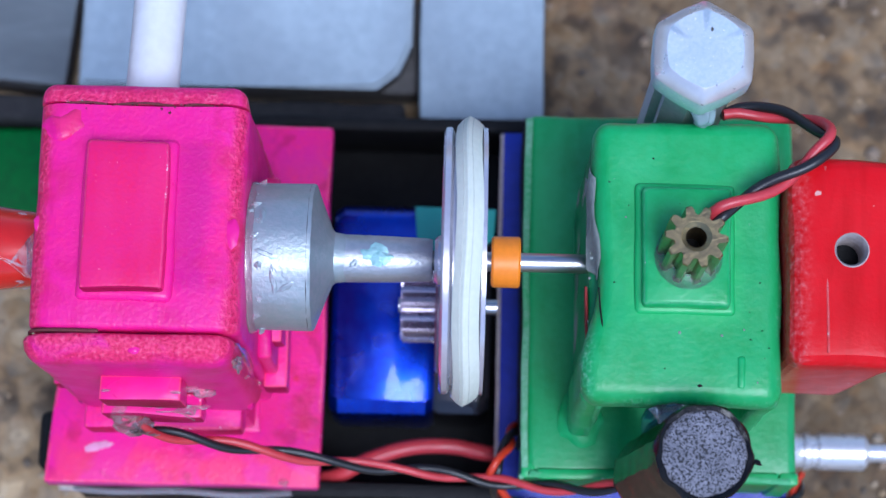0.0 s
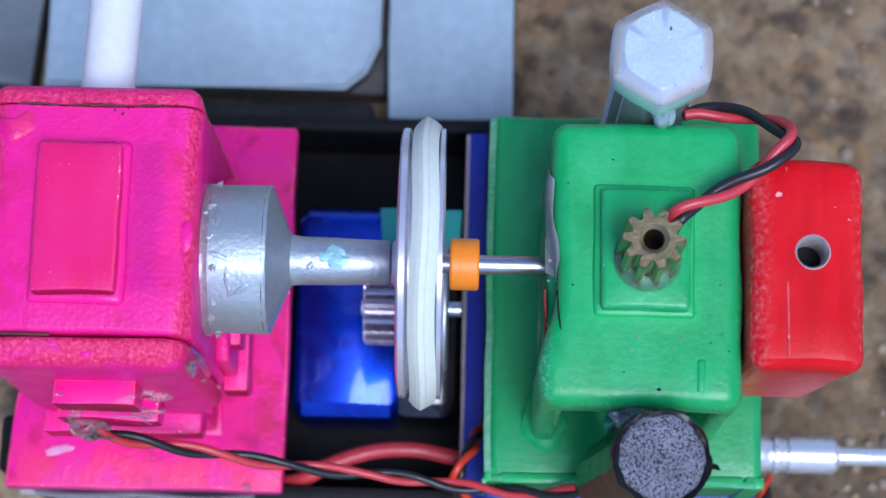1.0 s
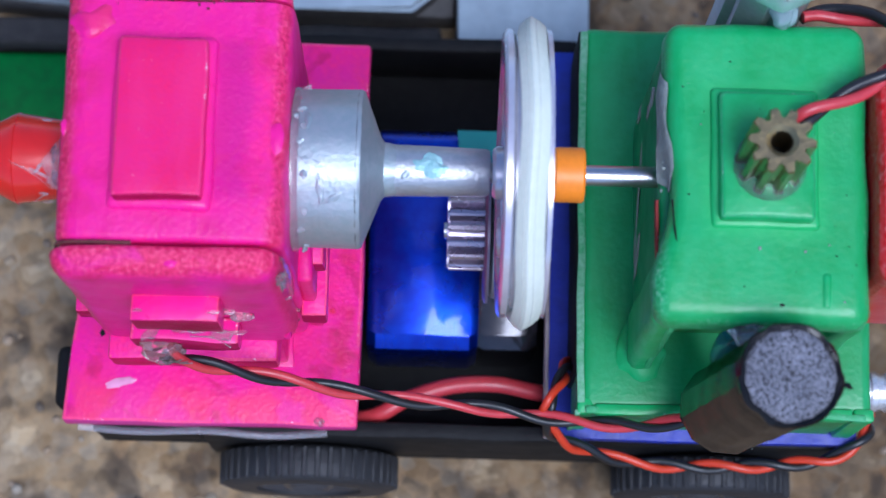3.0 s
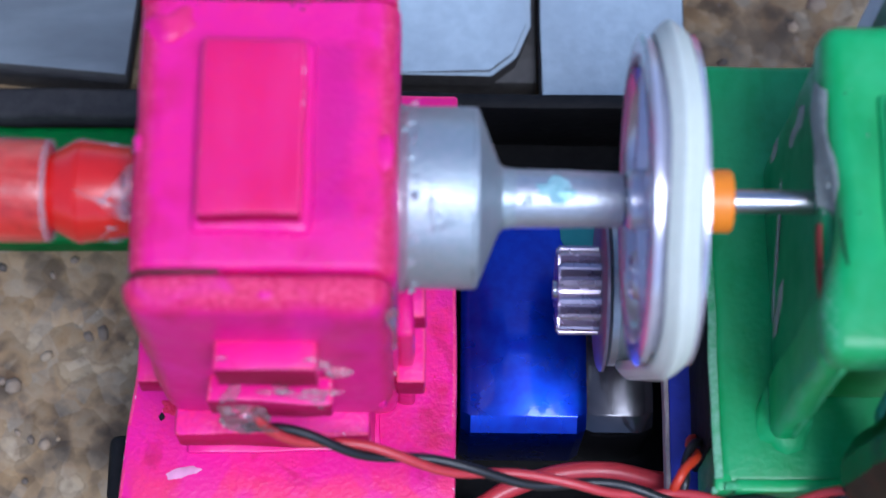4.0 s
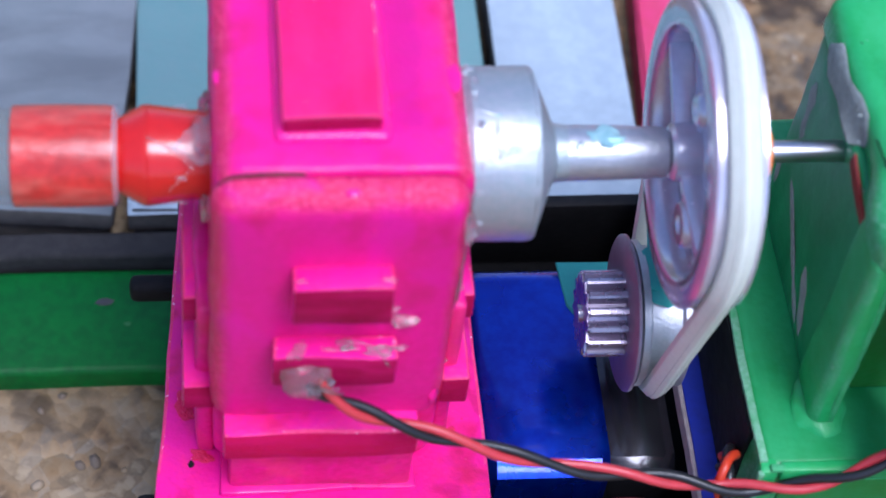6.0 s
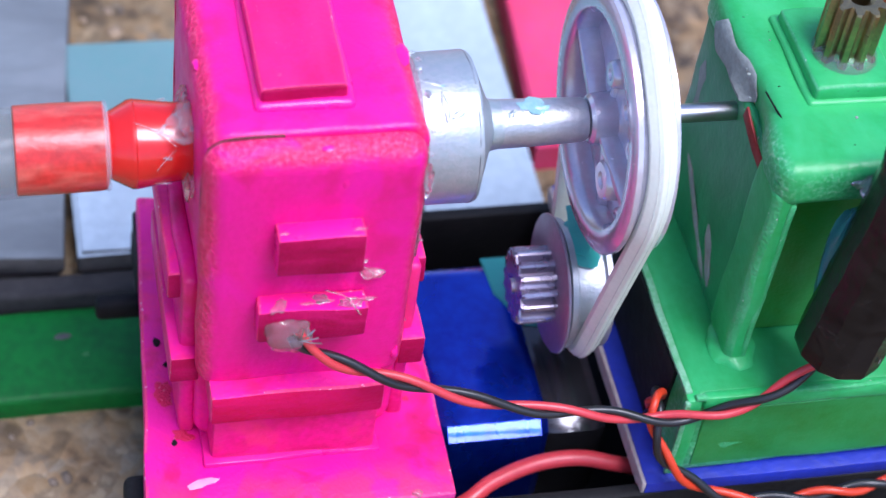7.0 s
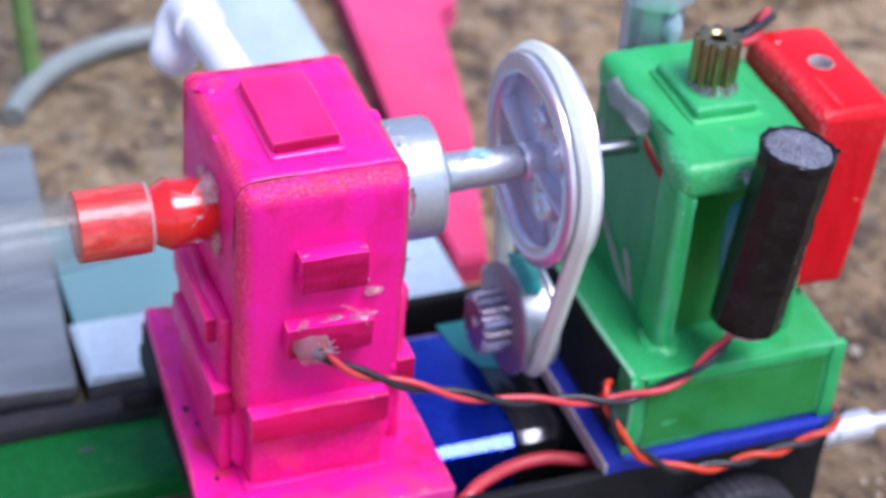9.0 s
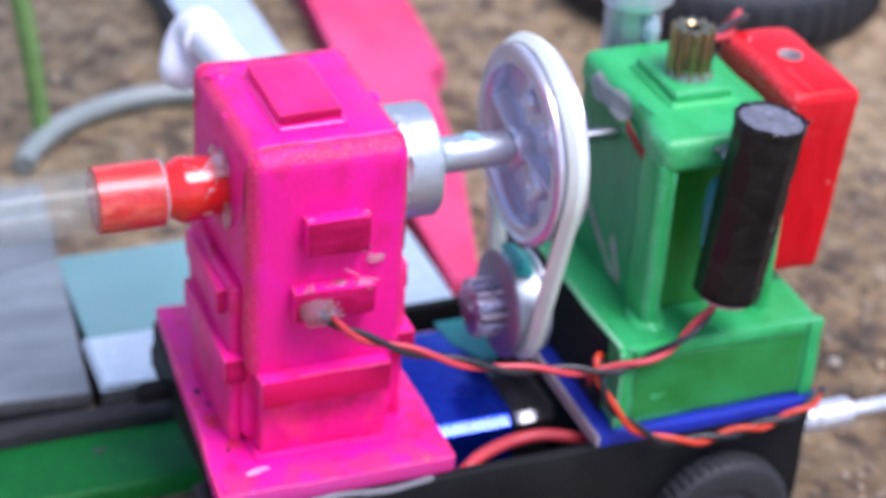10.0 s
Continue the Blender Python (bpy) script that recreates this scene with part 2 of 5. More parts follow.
BOARD_DIRTY = mat("weathered_grey_board", (0.16, 0.185, 0.195), 0.7, specular=0.15, col2=(0.21, 0.235, 0.245), mix=0.35, big=45, fine=500, bump=0.3, bump_scale=700, streak=(60, 200, 60), streak_col=(0.09, 0.10, 0.11), streak_amount=0.5)
TEAL = mat("teal_sheet", (0.13, 0.265, 0.255), 0.45, col2=(0.17, 0.29, 0.285), mix=0.2, big=60, fine=600, bump=0.2)
TEAL_BRIGHT = mat("turquoise_tape", (0.04, 0.36, 0.31), 0.35, col2=(0.06, 0.42, 0.36), mix=0.2, big=90, fine=900, bump=0.2)
BAR_GREY = mat("weathered_blackish_bar", (0.020, 0.020, 0.021), 0.8, specular=0.15, col2=(0.055, 0.052, 0.05), mix=0.5, big=110, fine=900, bump=0.5, bump_scale=700, streak=(60, 200, 200), streak_col=(0.02, 0.02, 0.022), streak_amount=0.6)
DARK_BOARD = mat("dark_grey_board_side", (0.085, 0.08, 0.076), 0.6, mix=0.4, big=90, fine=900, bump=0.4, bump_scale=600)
# Darker greens: shade on sides, recess and inset is put into the paint.
GREEN_SIDE_SHADE = mat("bluish_green_side_shade", (0.009, 0.165, 0.045), 0.38, col2=(0.015, 0.22, 0.07), big=120, fine=1000, mix=0.3, bump=0.14, bump_scale=1900, specular=0.5, streak=(200, 200, 60), streak_col=(0.04, 0.36, 0.13), streak_amount=0.45)
GREEN_INSET_SHADE = mat("deep_green_inset_shade", (0.018, 0.17, 0.022), 0.38, col2=(0.03, 0.25, 0.055), big=120, fine=1000, mix=0.3, bump=0.1, bump_scale=3000, specular=0.3, streak=(90, 260, 260), streak_col=(0.03, 0.32, 0.09), streak_amount=0.4)
OLIVE_RECESS_SHADE = mat("olive_green_recess_shade", (0.022, 0.15, 0.008), 0.36, col2=(0.02, 0.21, 0.03), big=130, fine=1100, mix=0.3, bump=0.15, bump_scale=2600, specular=0.35, streak=(260, 260, 90), streak_col=(0.05, 0.30, 0.08), streak_amount=0.4)
GREEN_BAR = mat("dark_green_paint", (0.005, 0.15, 0.02), 0.5, col2=(0.004, 0.10, 0.016), mix=0.3, big=90, fine=900, bump=0.25, specular=0.25, spots=(0.05, 0.2, 0.06), spot_scale=500, spot_at=0.72)
WHITE = mat("white_plastic", (0.80, 0.80, 0.82), 0.4, mix=0.08, big=100, fine=900, bump=0.08)
PLANK_PINK = mat("dusty_pink_paint", (0.60, 0.035, 0.15), 0.6, col2=(0.62, 0.05, 0.10), mix=0.4, big=45, fine=700, bump=0.3, bump_scale=900, specular=0.25, streak=(60, 30, 60), streak_col=(0.66, 0.10, 0.22), streak_amount=0.6)
LEAF = mat("green_blade", (0.17, 0.30, 0.08), 0.5, mix=0.4, big=120, fine=900)
STONE = mat("brown_grit", (0.26, 0.20, 0.14), 0.85, col2=(0.40, 0.34, 0.27), mix=0.5, big=180, fine=1100, bump=0.6, bump_scale=900)
TORN_RED = mat("torn_dark_red_paper", (0.28, 0.012, 0.010), 0.6, mix=0.4, big=250, fine=1800, bump=0.4)
GRIME = mat("brown_grime", (0.16, 0.03, 0.035), 0.8, mix=0.5, big=400, fine=2400, bump=0.6)
# Black of specks and crack, also of the shade painted beside the plinth.
SPECK_SHADE_BLACK = mat("black_of_specks_and_shade", (0.012, 0.014, 0.013), 0.7, mix=0.4, big=150, fine=1500, bump=0.3, specular=0.2)
RED_EDGE = mat("worn_red_edge", (0.58, 0.012, 0.014), 0.45, col2=(0.60, 0.10, 0.10), big=260, fine=2200, mix=0.4, bump=0.4, bump_scale=3000, spots=(0.62, 0.32, 0.30), spot_scale=1500, spot_at=0.7)
CAN_GREY = mat("grey_motor_can", (0.06, 0.058, 0.066), 0.2, metal=0.8, col2=(0.04, 0.04, 0.045), big=120, fine=1200, mix=0.3, coat=0.5, coat_rough=0.08)
BOSS = mat("violet_grey_metal", (0.42, 0.38, 0.46), 0.28, metal=0.8, col2=(0.42, 0.37, 0.47), big=200, fine=1500, mix=0.2)
FLAKE = mat("pale_blue_green_paint", (0.36, 0.56, 0.58), 0.4, metal=0.3, col2=(0.25, 0.50, 0.50), big=300, fine=1800, mix=0.2, bump=0.2, bump_scale=2600)
MILKY = mat("milky_pale_hose", (0.23, 0.26, 0.235), 0.35, mix=0.15, big=80, fine=600)
PAPER_GREY = mat("grey_scuffed_paper", (0.31, 0.345, 0.315), 0.8, mix=0.3, big=300, fine=1800, bump=0.4)


def box_mask(m, centre, half, axes, start, end, sway=0.0022, join="MAXIMUM"):
    """0 at start and 1 at end, in metres out from the outline of a box, with an uneven border."""
    n, l = m.node_tree.nodes, m.node_tree.links
    tc = n.new("ShaderNodeTexCoord")
    warp = n.new("ShaderNodeTexNoise")
    warp.inputs["Scale"].default_value, warp.inputs["Detail"].default_value = 330, 5
    l.new(tc.outputs["Object"], warp.inputs["Vector"])
    def vector(operation, first, second, third=None):
        x = n.new("ShaderNodeVectorMath")
        x.operation = operation
        for k, v in enumerate((first, second, third)):
            if isinstance(v, tuple):
                x.inputs[k].default_value = v
            elif v:
                l.new(v, x.inputs[k])
        return x.outputs["Vector"]
    spot = vector("MULTIPLY_ADD", warp.outputs["Color"], (sway, sway, sway), tc.outputs["Object"])
    over = vector("SUBTRACT", vector("ABSOLUTE", vector("SUBTRACT", spot, tuple(c + sway / 2 for c in centre)), None), half)
    sep = n.new("ShaderNodeSeparateXYZ")
    l.new(over, sep.inputs["Vector"])
    most = n.new("ShaderNodeMath")
    most.operation = join
    for k, axis in enumerate(axes):
        l.new(sep.outputs[axis], most.inputs[k])
    fade = n.new("ShaderNodeMapRange")
    fade.interpolation_type = "SMOOTHSTEP"
    fade.inputs["From Min"].default_value, fade.inputs["From Max"].default_value = start, end
    l.new(most.outputs["Value"], fade.inputs["Value"])
    return fade.outputs["Result"]


def scaled(m, socket, k, add=0.0):
    x = m.node_tree.nodes.new("ShaderNodeMath")
    x.operation = "MULTIPLY_ADD"
    m.node_tree.links.new(socket, x.inputs[0])
    x.inputs[1].default_value, x.inputs[2].default_value = k, add
    return x.outputs["Value"]


def over_paint(m, factor, col):
    n, l = m.node_tree.nodes, m.node_tree.links
    b = n["Principled BSDF"]
    before = b.inputs["Base Color"].links[0].from_socket
    x = n.new("ShaderNodeMix")
    x.data_type = "RGBA"
    l.new(factor, x.inputs["Factor"])
    l.new(before, x.inputs["A"])
    if isinstance(col, tuple):
        x.inputs["B"].default_value = (*col, 1.0)
    else:
        l.new(col, x.inputs["B"])
    l.new(x.outputs["Result"], b.inputs["Base Color"])


def pool(m, centre, half, axes, col, reach, amount=0.85):
    """Pooled thicker paint round a plate: a stain that dies out away from the plate's outline."""
    over_paint(m, scaled(m, box_mask(m, centre, half, axes, reach, 0.0), amount), col)


def rubbed(m, centre, half, axes, cols, soft=0.0012, bump=0.9, amount=0.9, grain=2600.0, join="MAXIMUM"):
    """A grainy rubbed rim outside the given box: two mingled colours and a coarse tooth."""
    n, l = m.node_tree.nodes, m.node_tree.links
    mask = box_mask(m, centre, half, axes, 0.0, soft, 0.0012, join)
    tc = n.new("ShaderNodeTexCoord")
    fine = n.new("ShaderNodeTexNoise")
    fine.inputs["Scale"].default_value, fine.inputs["Detail"].default_value = grain, 6
    l.new(tc.outputs["Object"], fine.inputs["Vector"])
    ramp = n.new("ShaderNodeValToRGB")
    e = ramp.color_ramp.elements
    e[0].position, e[0].color = 0.38, (*cols[0], 1)
    e[1].position, e[1].color = 0.56, (*cols[1], 1)
    e.new(0.72).color = (*cols[2], 1)
    l.new(fine.outputs["Fac"], ramp.inputs["Fac"])
    over_paint(m, scaled(m, mask, amount), ramp.outputs["Color"])
    b = n["Principled BSDF"]
    tooth = n.new("ShaderNodeBump")
    tooth.inputs["Distance"].default_value = 0.0003
    l.new(scaled(m, mask, bump), tooth.inputs["Strength"])
    l.new(fine.outputs["Fac"], tooth.inputs["Height"])
    if b.inputs["Normal"].links:
        l.new(b.inputs["Normal"].links[0].from_socket, tooth.inputs["Normal"])
    l.new(tooth.outputs["Normal"], b.inputs["Normal"])


def blotch(m, scale, lo, hi, col, amount, stretch=(1, 1, 1), at=0.0):
    """Uneven patches of another coat of paint."""
    n, l = m.node_tree.nodes, m.node_tree.links
    tc, mp, t, r = (n.new("ShaderNode" + kind) for kind in ("TexCoord", "Mapping", "TexNoise", "MapRange"))
    mp.inputs["Scale"].default_value, mp.inputs["Location"].default_value = stretch, (at, at, at)
    t.inputs["Scale"].default_value, t.inputs["Detail"].default_value, t.inputs["Distortion"].default_value = scale, 5.0, 0.6
    r.inputs["From Min"].default_value, r.inputs["From Max"].default_value, r.inputs["To Max"].default_value = lo, hi, amount
    l.new(tc.outputs["Object"], mp.inputs["Vector"])
    l.new(mp.outputs["Vector"], t.inputs["Vector"])
    l.new(t.outputs["Fac"], r.inputs["Value"])
    over_paint(m, r.outputs["Result"], col)


def copied(m, name):
    c = m.copy()
    c.name = name
    return c


def ground_material():
    m = bpy.data.materials.new("sandy_ground")
    m.use_nodes = True
    n, l = m.node_tree.nodes, m.node_tree.links
    b = n["Principled BSDF"]
    tc = n.new("ShaderNodeTexCoord")
    def noise_node(s, d):
        t = n.new("ShaderNodeTexNoise")
        t.inputs["Scale"].default_value, t.inputs["Detail"].default_value = s, d
        l.new(tc.outputs["Object"], t.inputs["Vector"])
        return t.outputs["Fac"]
    ramp = n.new("ShaderNodeValToRGB")
    e = ramp.color_ramp.elements
    e[0].position, e[0].color = 0.38, (0.035, 0.026, 0.018, 1)
    e[1].position, e[1].color = 0.68, (0.50, 0.42, 0.31, 1)
    for p, c in ((0.44, (0.13, 0.095, 0.06, 1)), (0.51, (0.30, 0.205, 0.11, 1)), (0.58, (0.32, 0.26, 0.185, 1)), (0.62, (0.20, 0.155, 0.105, 1))):
        e.new(p).color = c
    l.new(noise_node(260, 4), ramp.inputs["Fac"])
    ramp2 = n.new("ShaderNodeValToRGB")
    f = ramp2.color_ramp.elements
    f[0].position, f[0].color = 0.38, (0.13, 0.095, 0.06, 1)
    f[1].position, f[1].color = 0.62, (0.36, 0.265, 0.155, 1)
    l.new(noise_node(30, 4), ramp2.inputs["Fac"])
    def grains(scale):
        v = n.new("ShaderNodeTexVoronoi")
        v.inputs["Scale"].default_value = scale
        l.new(tc.outputs["Object"], v.inputs["Vector"])
        return v
    fine_v, big_v = grains(620), grains(330)
    ramp3 = n.new("ShaderNodeValToRGB")
    g = ramp3.color_ramp.elements
    g[0].position, g[0].color = 0.0, (0.05, 0.04, 0.03, 1)
    g[1].position, g[1].color = 1.0, (0.62, 0.54, 0.43, 1)
    for p, c in ((0.3, (0.15, 0.105, 0.065, 1)), (0.6, (0.30, 0.215, 0.13, 1)), (0.78, (0.27, 0.27, 0.27, 1)), (0.88, (0.42, 0.235, 0.085, 1))):
        g.new(p).color = c
    ramp4 = n.new("ShaderNodeValToRGB")
    h = ramp4.color_ramp.elements
    h[0].position, h[0].color = 0.0, (0.07, 0.055, 0.04, 1)
    h[1].position, h[1].color = 1.0, (0.60, 0.48, 0.33, 1)
    for p, c in ((0.45, (0.20, 0.15, 0.10, 1)), (0.62, (0.25, 0.25, 0.25, 1)), (0.8, (0.38, 0.24, 0.11, 1))):
        h.new(p).color = c
    l.new(fine_v.outputs["Color"], ramp3.inputs["Fac"])
    l.new(big_v.outputs["Color"], ramp4.inputs["Fac"])
    def mixed(a, c, f):
        x = n.new("ShaderNodeMix")
        x.data_type = "RGBA"
        x.inputs["Factor"].default_value = f
        l.new(a, x.inputs["A"])
        l.new(c, x.inputs["B"])
        return x.outputs["Result"]
    col = mixed(mixed(ramp.outputs["Color"], ramp2.outputs["Color"], 0.3), mixed(ramp3.outputs["Color"], ramp4.outputs["Color"], 0.35), 0.45)
    # warm earth in lighter and darker clods
    clods = n.new("ShaderNodeValToRGB")
    c = clods.color_ramp.elements
    c[0].position, c[0].color = 0.36, (0.42, 0.37, 0.30, 1)
    c[1].position, c[1].color = 0.64, (1.0, 0.93, 0.76, 1)
    c.new(0.47).color = (0.86, 0.78, 0.62, 1)
    l.new(noise_node(130, 5), clods.inputs["Fac"])
    earth = n.new("ShaderNodeMix")
    earth.data_type, earth.blend_type = "RGBA", "MULTIPLY"
    earth.inputs["Factor"].default_value = 1.0
    l.new(col, earth.inputs["A"])
    l.new(clods.outputs["Color"], earth.inputs["B"])
    bright = n.new("ShaderNodeVectorMath")
    bright.operation = "SCALE"
    bright.inputs["Scale"].default_value = 1.22
    l.new(earth.outputs["Result"], bright.inputs[0])
    col = bright.outputs["Vector"]
    # darker patches of earth round two spots, with uneven borders
    for at, patch_end, patch_core, tint in (((-0.12, 0.27), 0.33, 0.18, (0.48, 0.51, 0.50, 1)), ((0.075, -0.06), 0.20, 0.12, (0.46, 0.42, 0.36, 1))):
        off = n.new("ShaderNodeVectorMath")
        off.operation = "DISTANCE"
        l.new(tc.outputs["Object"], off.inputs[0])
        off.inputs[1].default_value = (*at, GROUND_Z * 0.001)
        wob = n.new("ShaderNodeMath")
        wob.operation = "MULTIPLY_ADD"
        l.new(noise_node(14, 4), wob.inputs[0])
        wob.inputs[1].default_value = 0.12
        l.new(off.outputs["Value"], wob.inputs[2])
        patch_mask = n.new("ShaderNodeMapRange")
        patch_mask.inputs["From Min"].default_value, patch_mask.inputs["From Max"].default_value = patch_end, patch_core
        l.new(wob.outputs["Value"], patch_mask.inputs["Value"])
        patch_mix = n.new("ShaderNodeMix")
        patch_mix.data_type, patch_mix.blend_type = "RGBA", "MULTIPLY"
        l.new(patch_mask.outputs["Result"], patch_mix.inputs["Factor"])
        l.new(col, patch_mix.inputs["A"])
        patch_mix.inputs["B"].default_value = tint
        col = patch_mix.outputs["Result"]
    l.new(col, b.inputs["Base Color"])
    b.inputs["Roughness"].default_value = 0.8
    add = n.new("ShaderNodeMath")
    add.operation = "ADD"
    l.new(fine_v.outputs["Distance"], add.inputs[0])
    l.new(big_v.outputs["Distance"], add.inputs[1])
    bp = n.new("ShaderNodeBump")
    bp.invert = True
    bp.inputs["Strength"].default_value = 0.6
    bp.inputs["Distance"].default_value = 0.0004
    l.new(add.outputs["Value"], bp.inputs["Height"])
    l.new(bp.outputs["Normal"], b.inputs["Normal"])
    return m


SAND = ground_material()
PINK_RIM = ((0.64, 0.010, 0.080), (0.82, 0.036, 0.145), (0.86, 0.11, 0.23))
PINK_BODY = copied(PINK, "pink_paint_pooled_round_a_plate")
pool(PINK_BODY, (-0.0496, 0.0013, 0.041), (0.0044, 0.0072, 1.0), "XY", (0.80, 0.009, 0.265), 0.0050, 0.75)
# A darker violet strip beside the plate's right edge.
pool(PINK_BODY, (-0.0449, 0.0020, 0.041), (0.0008, 0.0060, 1.0), "XY", (0.52, 0.004, 0.21), 0.0016, 0.55)
rubbed(PINK_BODY, (-0.0495, 0.0, 0.020), (0.0076, 1.0, 0.0185), "XZ", PINK_RIM, join="MINIMUM")
PANEL_PAINT = copied(PINK_MAG, "magenta_paint_pooled_on_the_panel")
pool(PANEL_PAINT, (-0.0497, 0.0, 0.0245), (0.0055, 1.0, 0.0085), "XZ", (0.80, 0.007, 0.25), 0.0065, 0.5)
rubbed(PANEL_PAINT, (-0.0496, 0.0, 0.020), (0.0080, 1.0, 0.0187), "XZ", PINK_RIM)
PLATE_PAINT = copied(PINK, "salmon_pink_paint_pooled_at_a_foot")
over_paint(PLATE_PAINT, scaled(PLATE_PAINT, box_mask(PLATE_PAINT, (-0.050, -0.022, 0.0), (0.030, 0.0065, 1.0), "XY", 0.004, 0.0), 0.55), (0.84, 0.040, 0.115))
pool(PLATE_PAINT, (-0.0500, -0.0005, 0.0), (0.0085, 0.0115, 1.0), "XY", (0.80, 0.008, 0.25), 0.0035, 0.8)
blotch(PLATE_PAINT, 170, 0.50, 0.60, (0.78, 0.006, 0.30), 0.65)
blotch(PLATE_PAINT, 240, 0.58, 0.66, (0.52, 0.005, 0.085), 0.55, at=0.7)
blotch(PINK_MAG, 190, 0.54, 0.64, (0.84, 0.040, 0.15), 0.5, (1, 1, 0.6), 0.3)
blotch(PANEL_PAINT, 200, 0.55, 0.66, (0.80, 0.007, 0.33), 0.55, (1, 1, 0.45), 0.5)
blotch(PINK_BODY, 210, 0.57, 0.66, (0.66, 0.006, 0.13), 0.45, at=0.9)
PLATE_EDGE = mat("violet_pink_cut_edge", (0.50, 0.05, 0.24), 0.6, col2=(0.60, 0.03, 0.20), big=200, fine=1800, mix=0.4, bump=0.3, bump_scale=2600, specular=0.2)
PANEL_BACK = copied(PINK, "pink_paint_with_a_rubbed_rim")
rubbed(PANEL_BACK, (-0.0496, 0.0, 0.020), (0.0082, 1.0, 0.0192), "XZ", PINK_RIM)
GREEN_RIM = ((0.028, 0.31, 0.085), (0.075, 0.43, 0.17), (0.30, 0.56, 0.36))
GREEN_HEAD = copied(GREEN, "green_paint_with_a_worn_rim")
rubbed(GREEN_HEAD, (0.0, -0.0002, 0.020), (0.0080, 0.0125, 1.0), "XY", GREEN_RIM, 0.0010, 0.5, 0.8)
pool(GREEN_HEAD, (-0.0001, 0.0007, 0.036), (0.0044, 0.0059, 1.0), "XY", (0.05, 0.47, 0.125), 0.0016, 0.6)
# Plinth's green is darkened in the paint to dim the light on it.
GREEN_BASE = mat("dimmed_green_poster_paint", (0.014, 0.24, 0.05), 0.4, col2=(0.028, 0.34, 0.10), big=120, fine=1000, mix=0.3, bump=0.14, bump_scale=1700, specular=0.5, streak=(330, 100, 200), streak_col=(0.05, 0.40, 0.135), streak_amount=0.4, rough_var=0.16)
rubbed(GREEN_BASE, (0.0003, 0.002, 0.0), (0.0133, 0.0186, 1.0), "XY", GREEN_RIM, 0.0008, 0.5, 0.75)
RED_WORN = copied(RED, "red_paint_rubbed_along_its_edges")
rubbed(RED_WORN, (0.0146, -0.0004, 0.020), (0.0030, 0.0088, 1.0), "XY", ((0.54, 0.008, 0.010), (0.60, 0.060, 0.065), (0.60, 0.20, 0.20)), 0.0020, 0.4, 0.7, 1900.0)

# ---- builders: all lengths below in millimetres ----
MM = 0.001


def finish(name, bm, material, angle=40, edge=None):
    bmesh.ops.recalc_face_normals(bm, faces=bm.faces)
    me = bpy.data.meshes.new(name)
    for v in bm.verts:
        v.co *= MM
    if edge:
        bm.normal_update()
        for f in bm.faces:
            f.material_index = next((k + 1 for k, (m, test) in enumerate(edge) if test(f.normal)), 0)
    bm.to_mesh(me)
    bm.free()
    me.materials.append(material)
    for m, test in edge or ():
        me.materials.append(m)
    me.shade_smooth()
    me.set_sharp_from_angle(angle=radians(angle))
    return new(name, me)


def part(name, bm, material, parent=None, label="", angle=40, edge=None):
    """One mesh object, under a thing or a part where one is given."""
    ob = finish(name, bm, material, angle, edge)
    if parent:
        ob.parent = parent
        ob.matrix_parent_inverse = parent.matrix_basis.inverted() if not parent.parent else (parent.parent.matrix_basis).inverted()
        if parent.parent:
            ob.matrix_parent_inverse = Matrix.Identity(4)
    if label:
        tagged(ob, label)
    return ob


def thing(name, at, label, category, group=""):
    e = new(name)
    e.empty_display_size = 0.005
    e.matrix_basis = Matrix.Translation(Vector(at) * MM)
    return tagged(e, label, category, group)


def wobble(bm, amount, scale=0.18, seed=0.0):
    """Uneven hand-cut faces."""
    for v in bm.verts:
        v.co += noise.noise_vector(v.co * scale + Vector((seed, seed * 2, 7))) * amount


def rbox(x0, x1, y0, y1, z0, z1, r=0.5, seg=3, cut=0.0, wob=0.0, seed=0.0, only=None):
    """A box with rounded edges; cut: the length to which its faces are divided for a hand-made waviness."""
    bm = bmesh.new()
    bmesh.ops.create_cube(bm, size=1.0)
    for v in bm.verts:
        v.co = Vector(((x0 + x1) / 2 + v.co.x * (x1 - x0), (y0 + y1) / 2 + v.co.y * (y1 - y0), (z0 + z1) / 2 + v.co.z * (z1 - z0)))
    if r:
        edges = [e for e in bm.edges if not only or only(e)]
        bmesh.ops.bevel(bm, geom=edges, offset=r, segments=seg, affect="EDGES", profile=0.5)
    if cut:
        for axis, (a, b) in enumerate(((x0, x1), (y0, y1), (z0, z1))):
            k = int((b - a - 2 * r) / cut)
            for i in range(1, k + 1):
                p = Vector((0, 0, 0))
                p[axis] = a + r + (b - a - 2 * r) * i / (k + 1)
                no = Vector((0, 0, 0))
                no[axis] = 1
                bmesh.ops.bisect_plane(bm, geom=bm.verts[:] + bm.edges[:] + bm.faces[:], plane_co=p, plane_no=no)
    if wob:
        wobble(bm, wob, seed=seed)
    return bm


def ease(bm, y, r, keep=0.9):
    """Rounds the rim of a box where its face across y meets the sides."""
    bm.normal_update()
    rim = [e for e in bm.edges if all(abs(v.co.y - y) < 0.4 for v in e.verts) and len(e.link_faces) == 2 and e.calc_face_angle(0.0) > keep]
    bmesh.ops.bevel(bm, geom=rim, offset=r, segments=3, affect="EDGES", profile=0.5)
    return bm


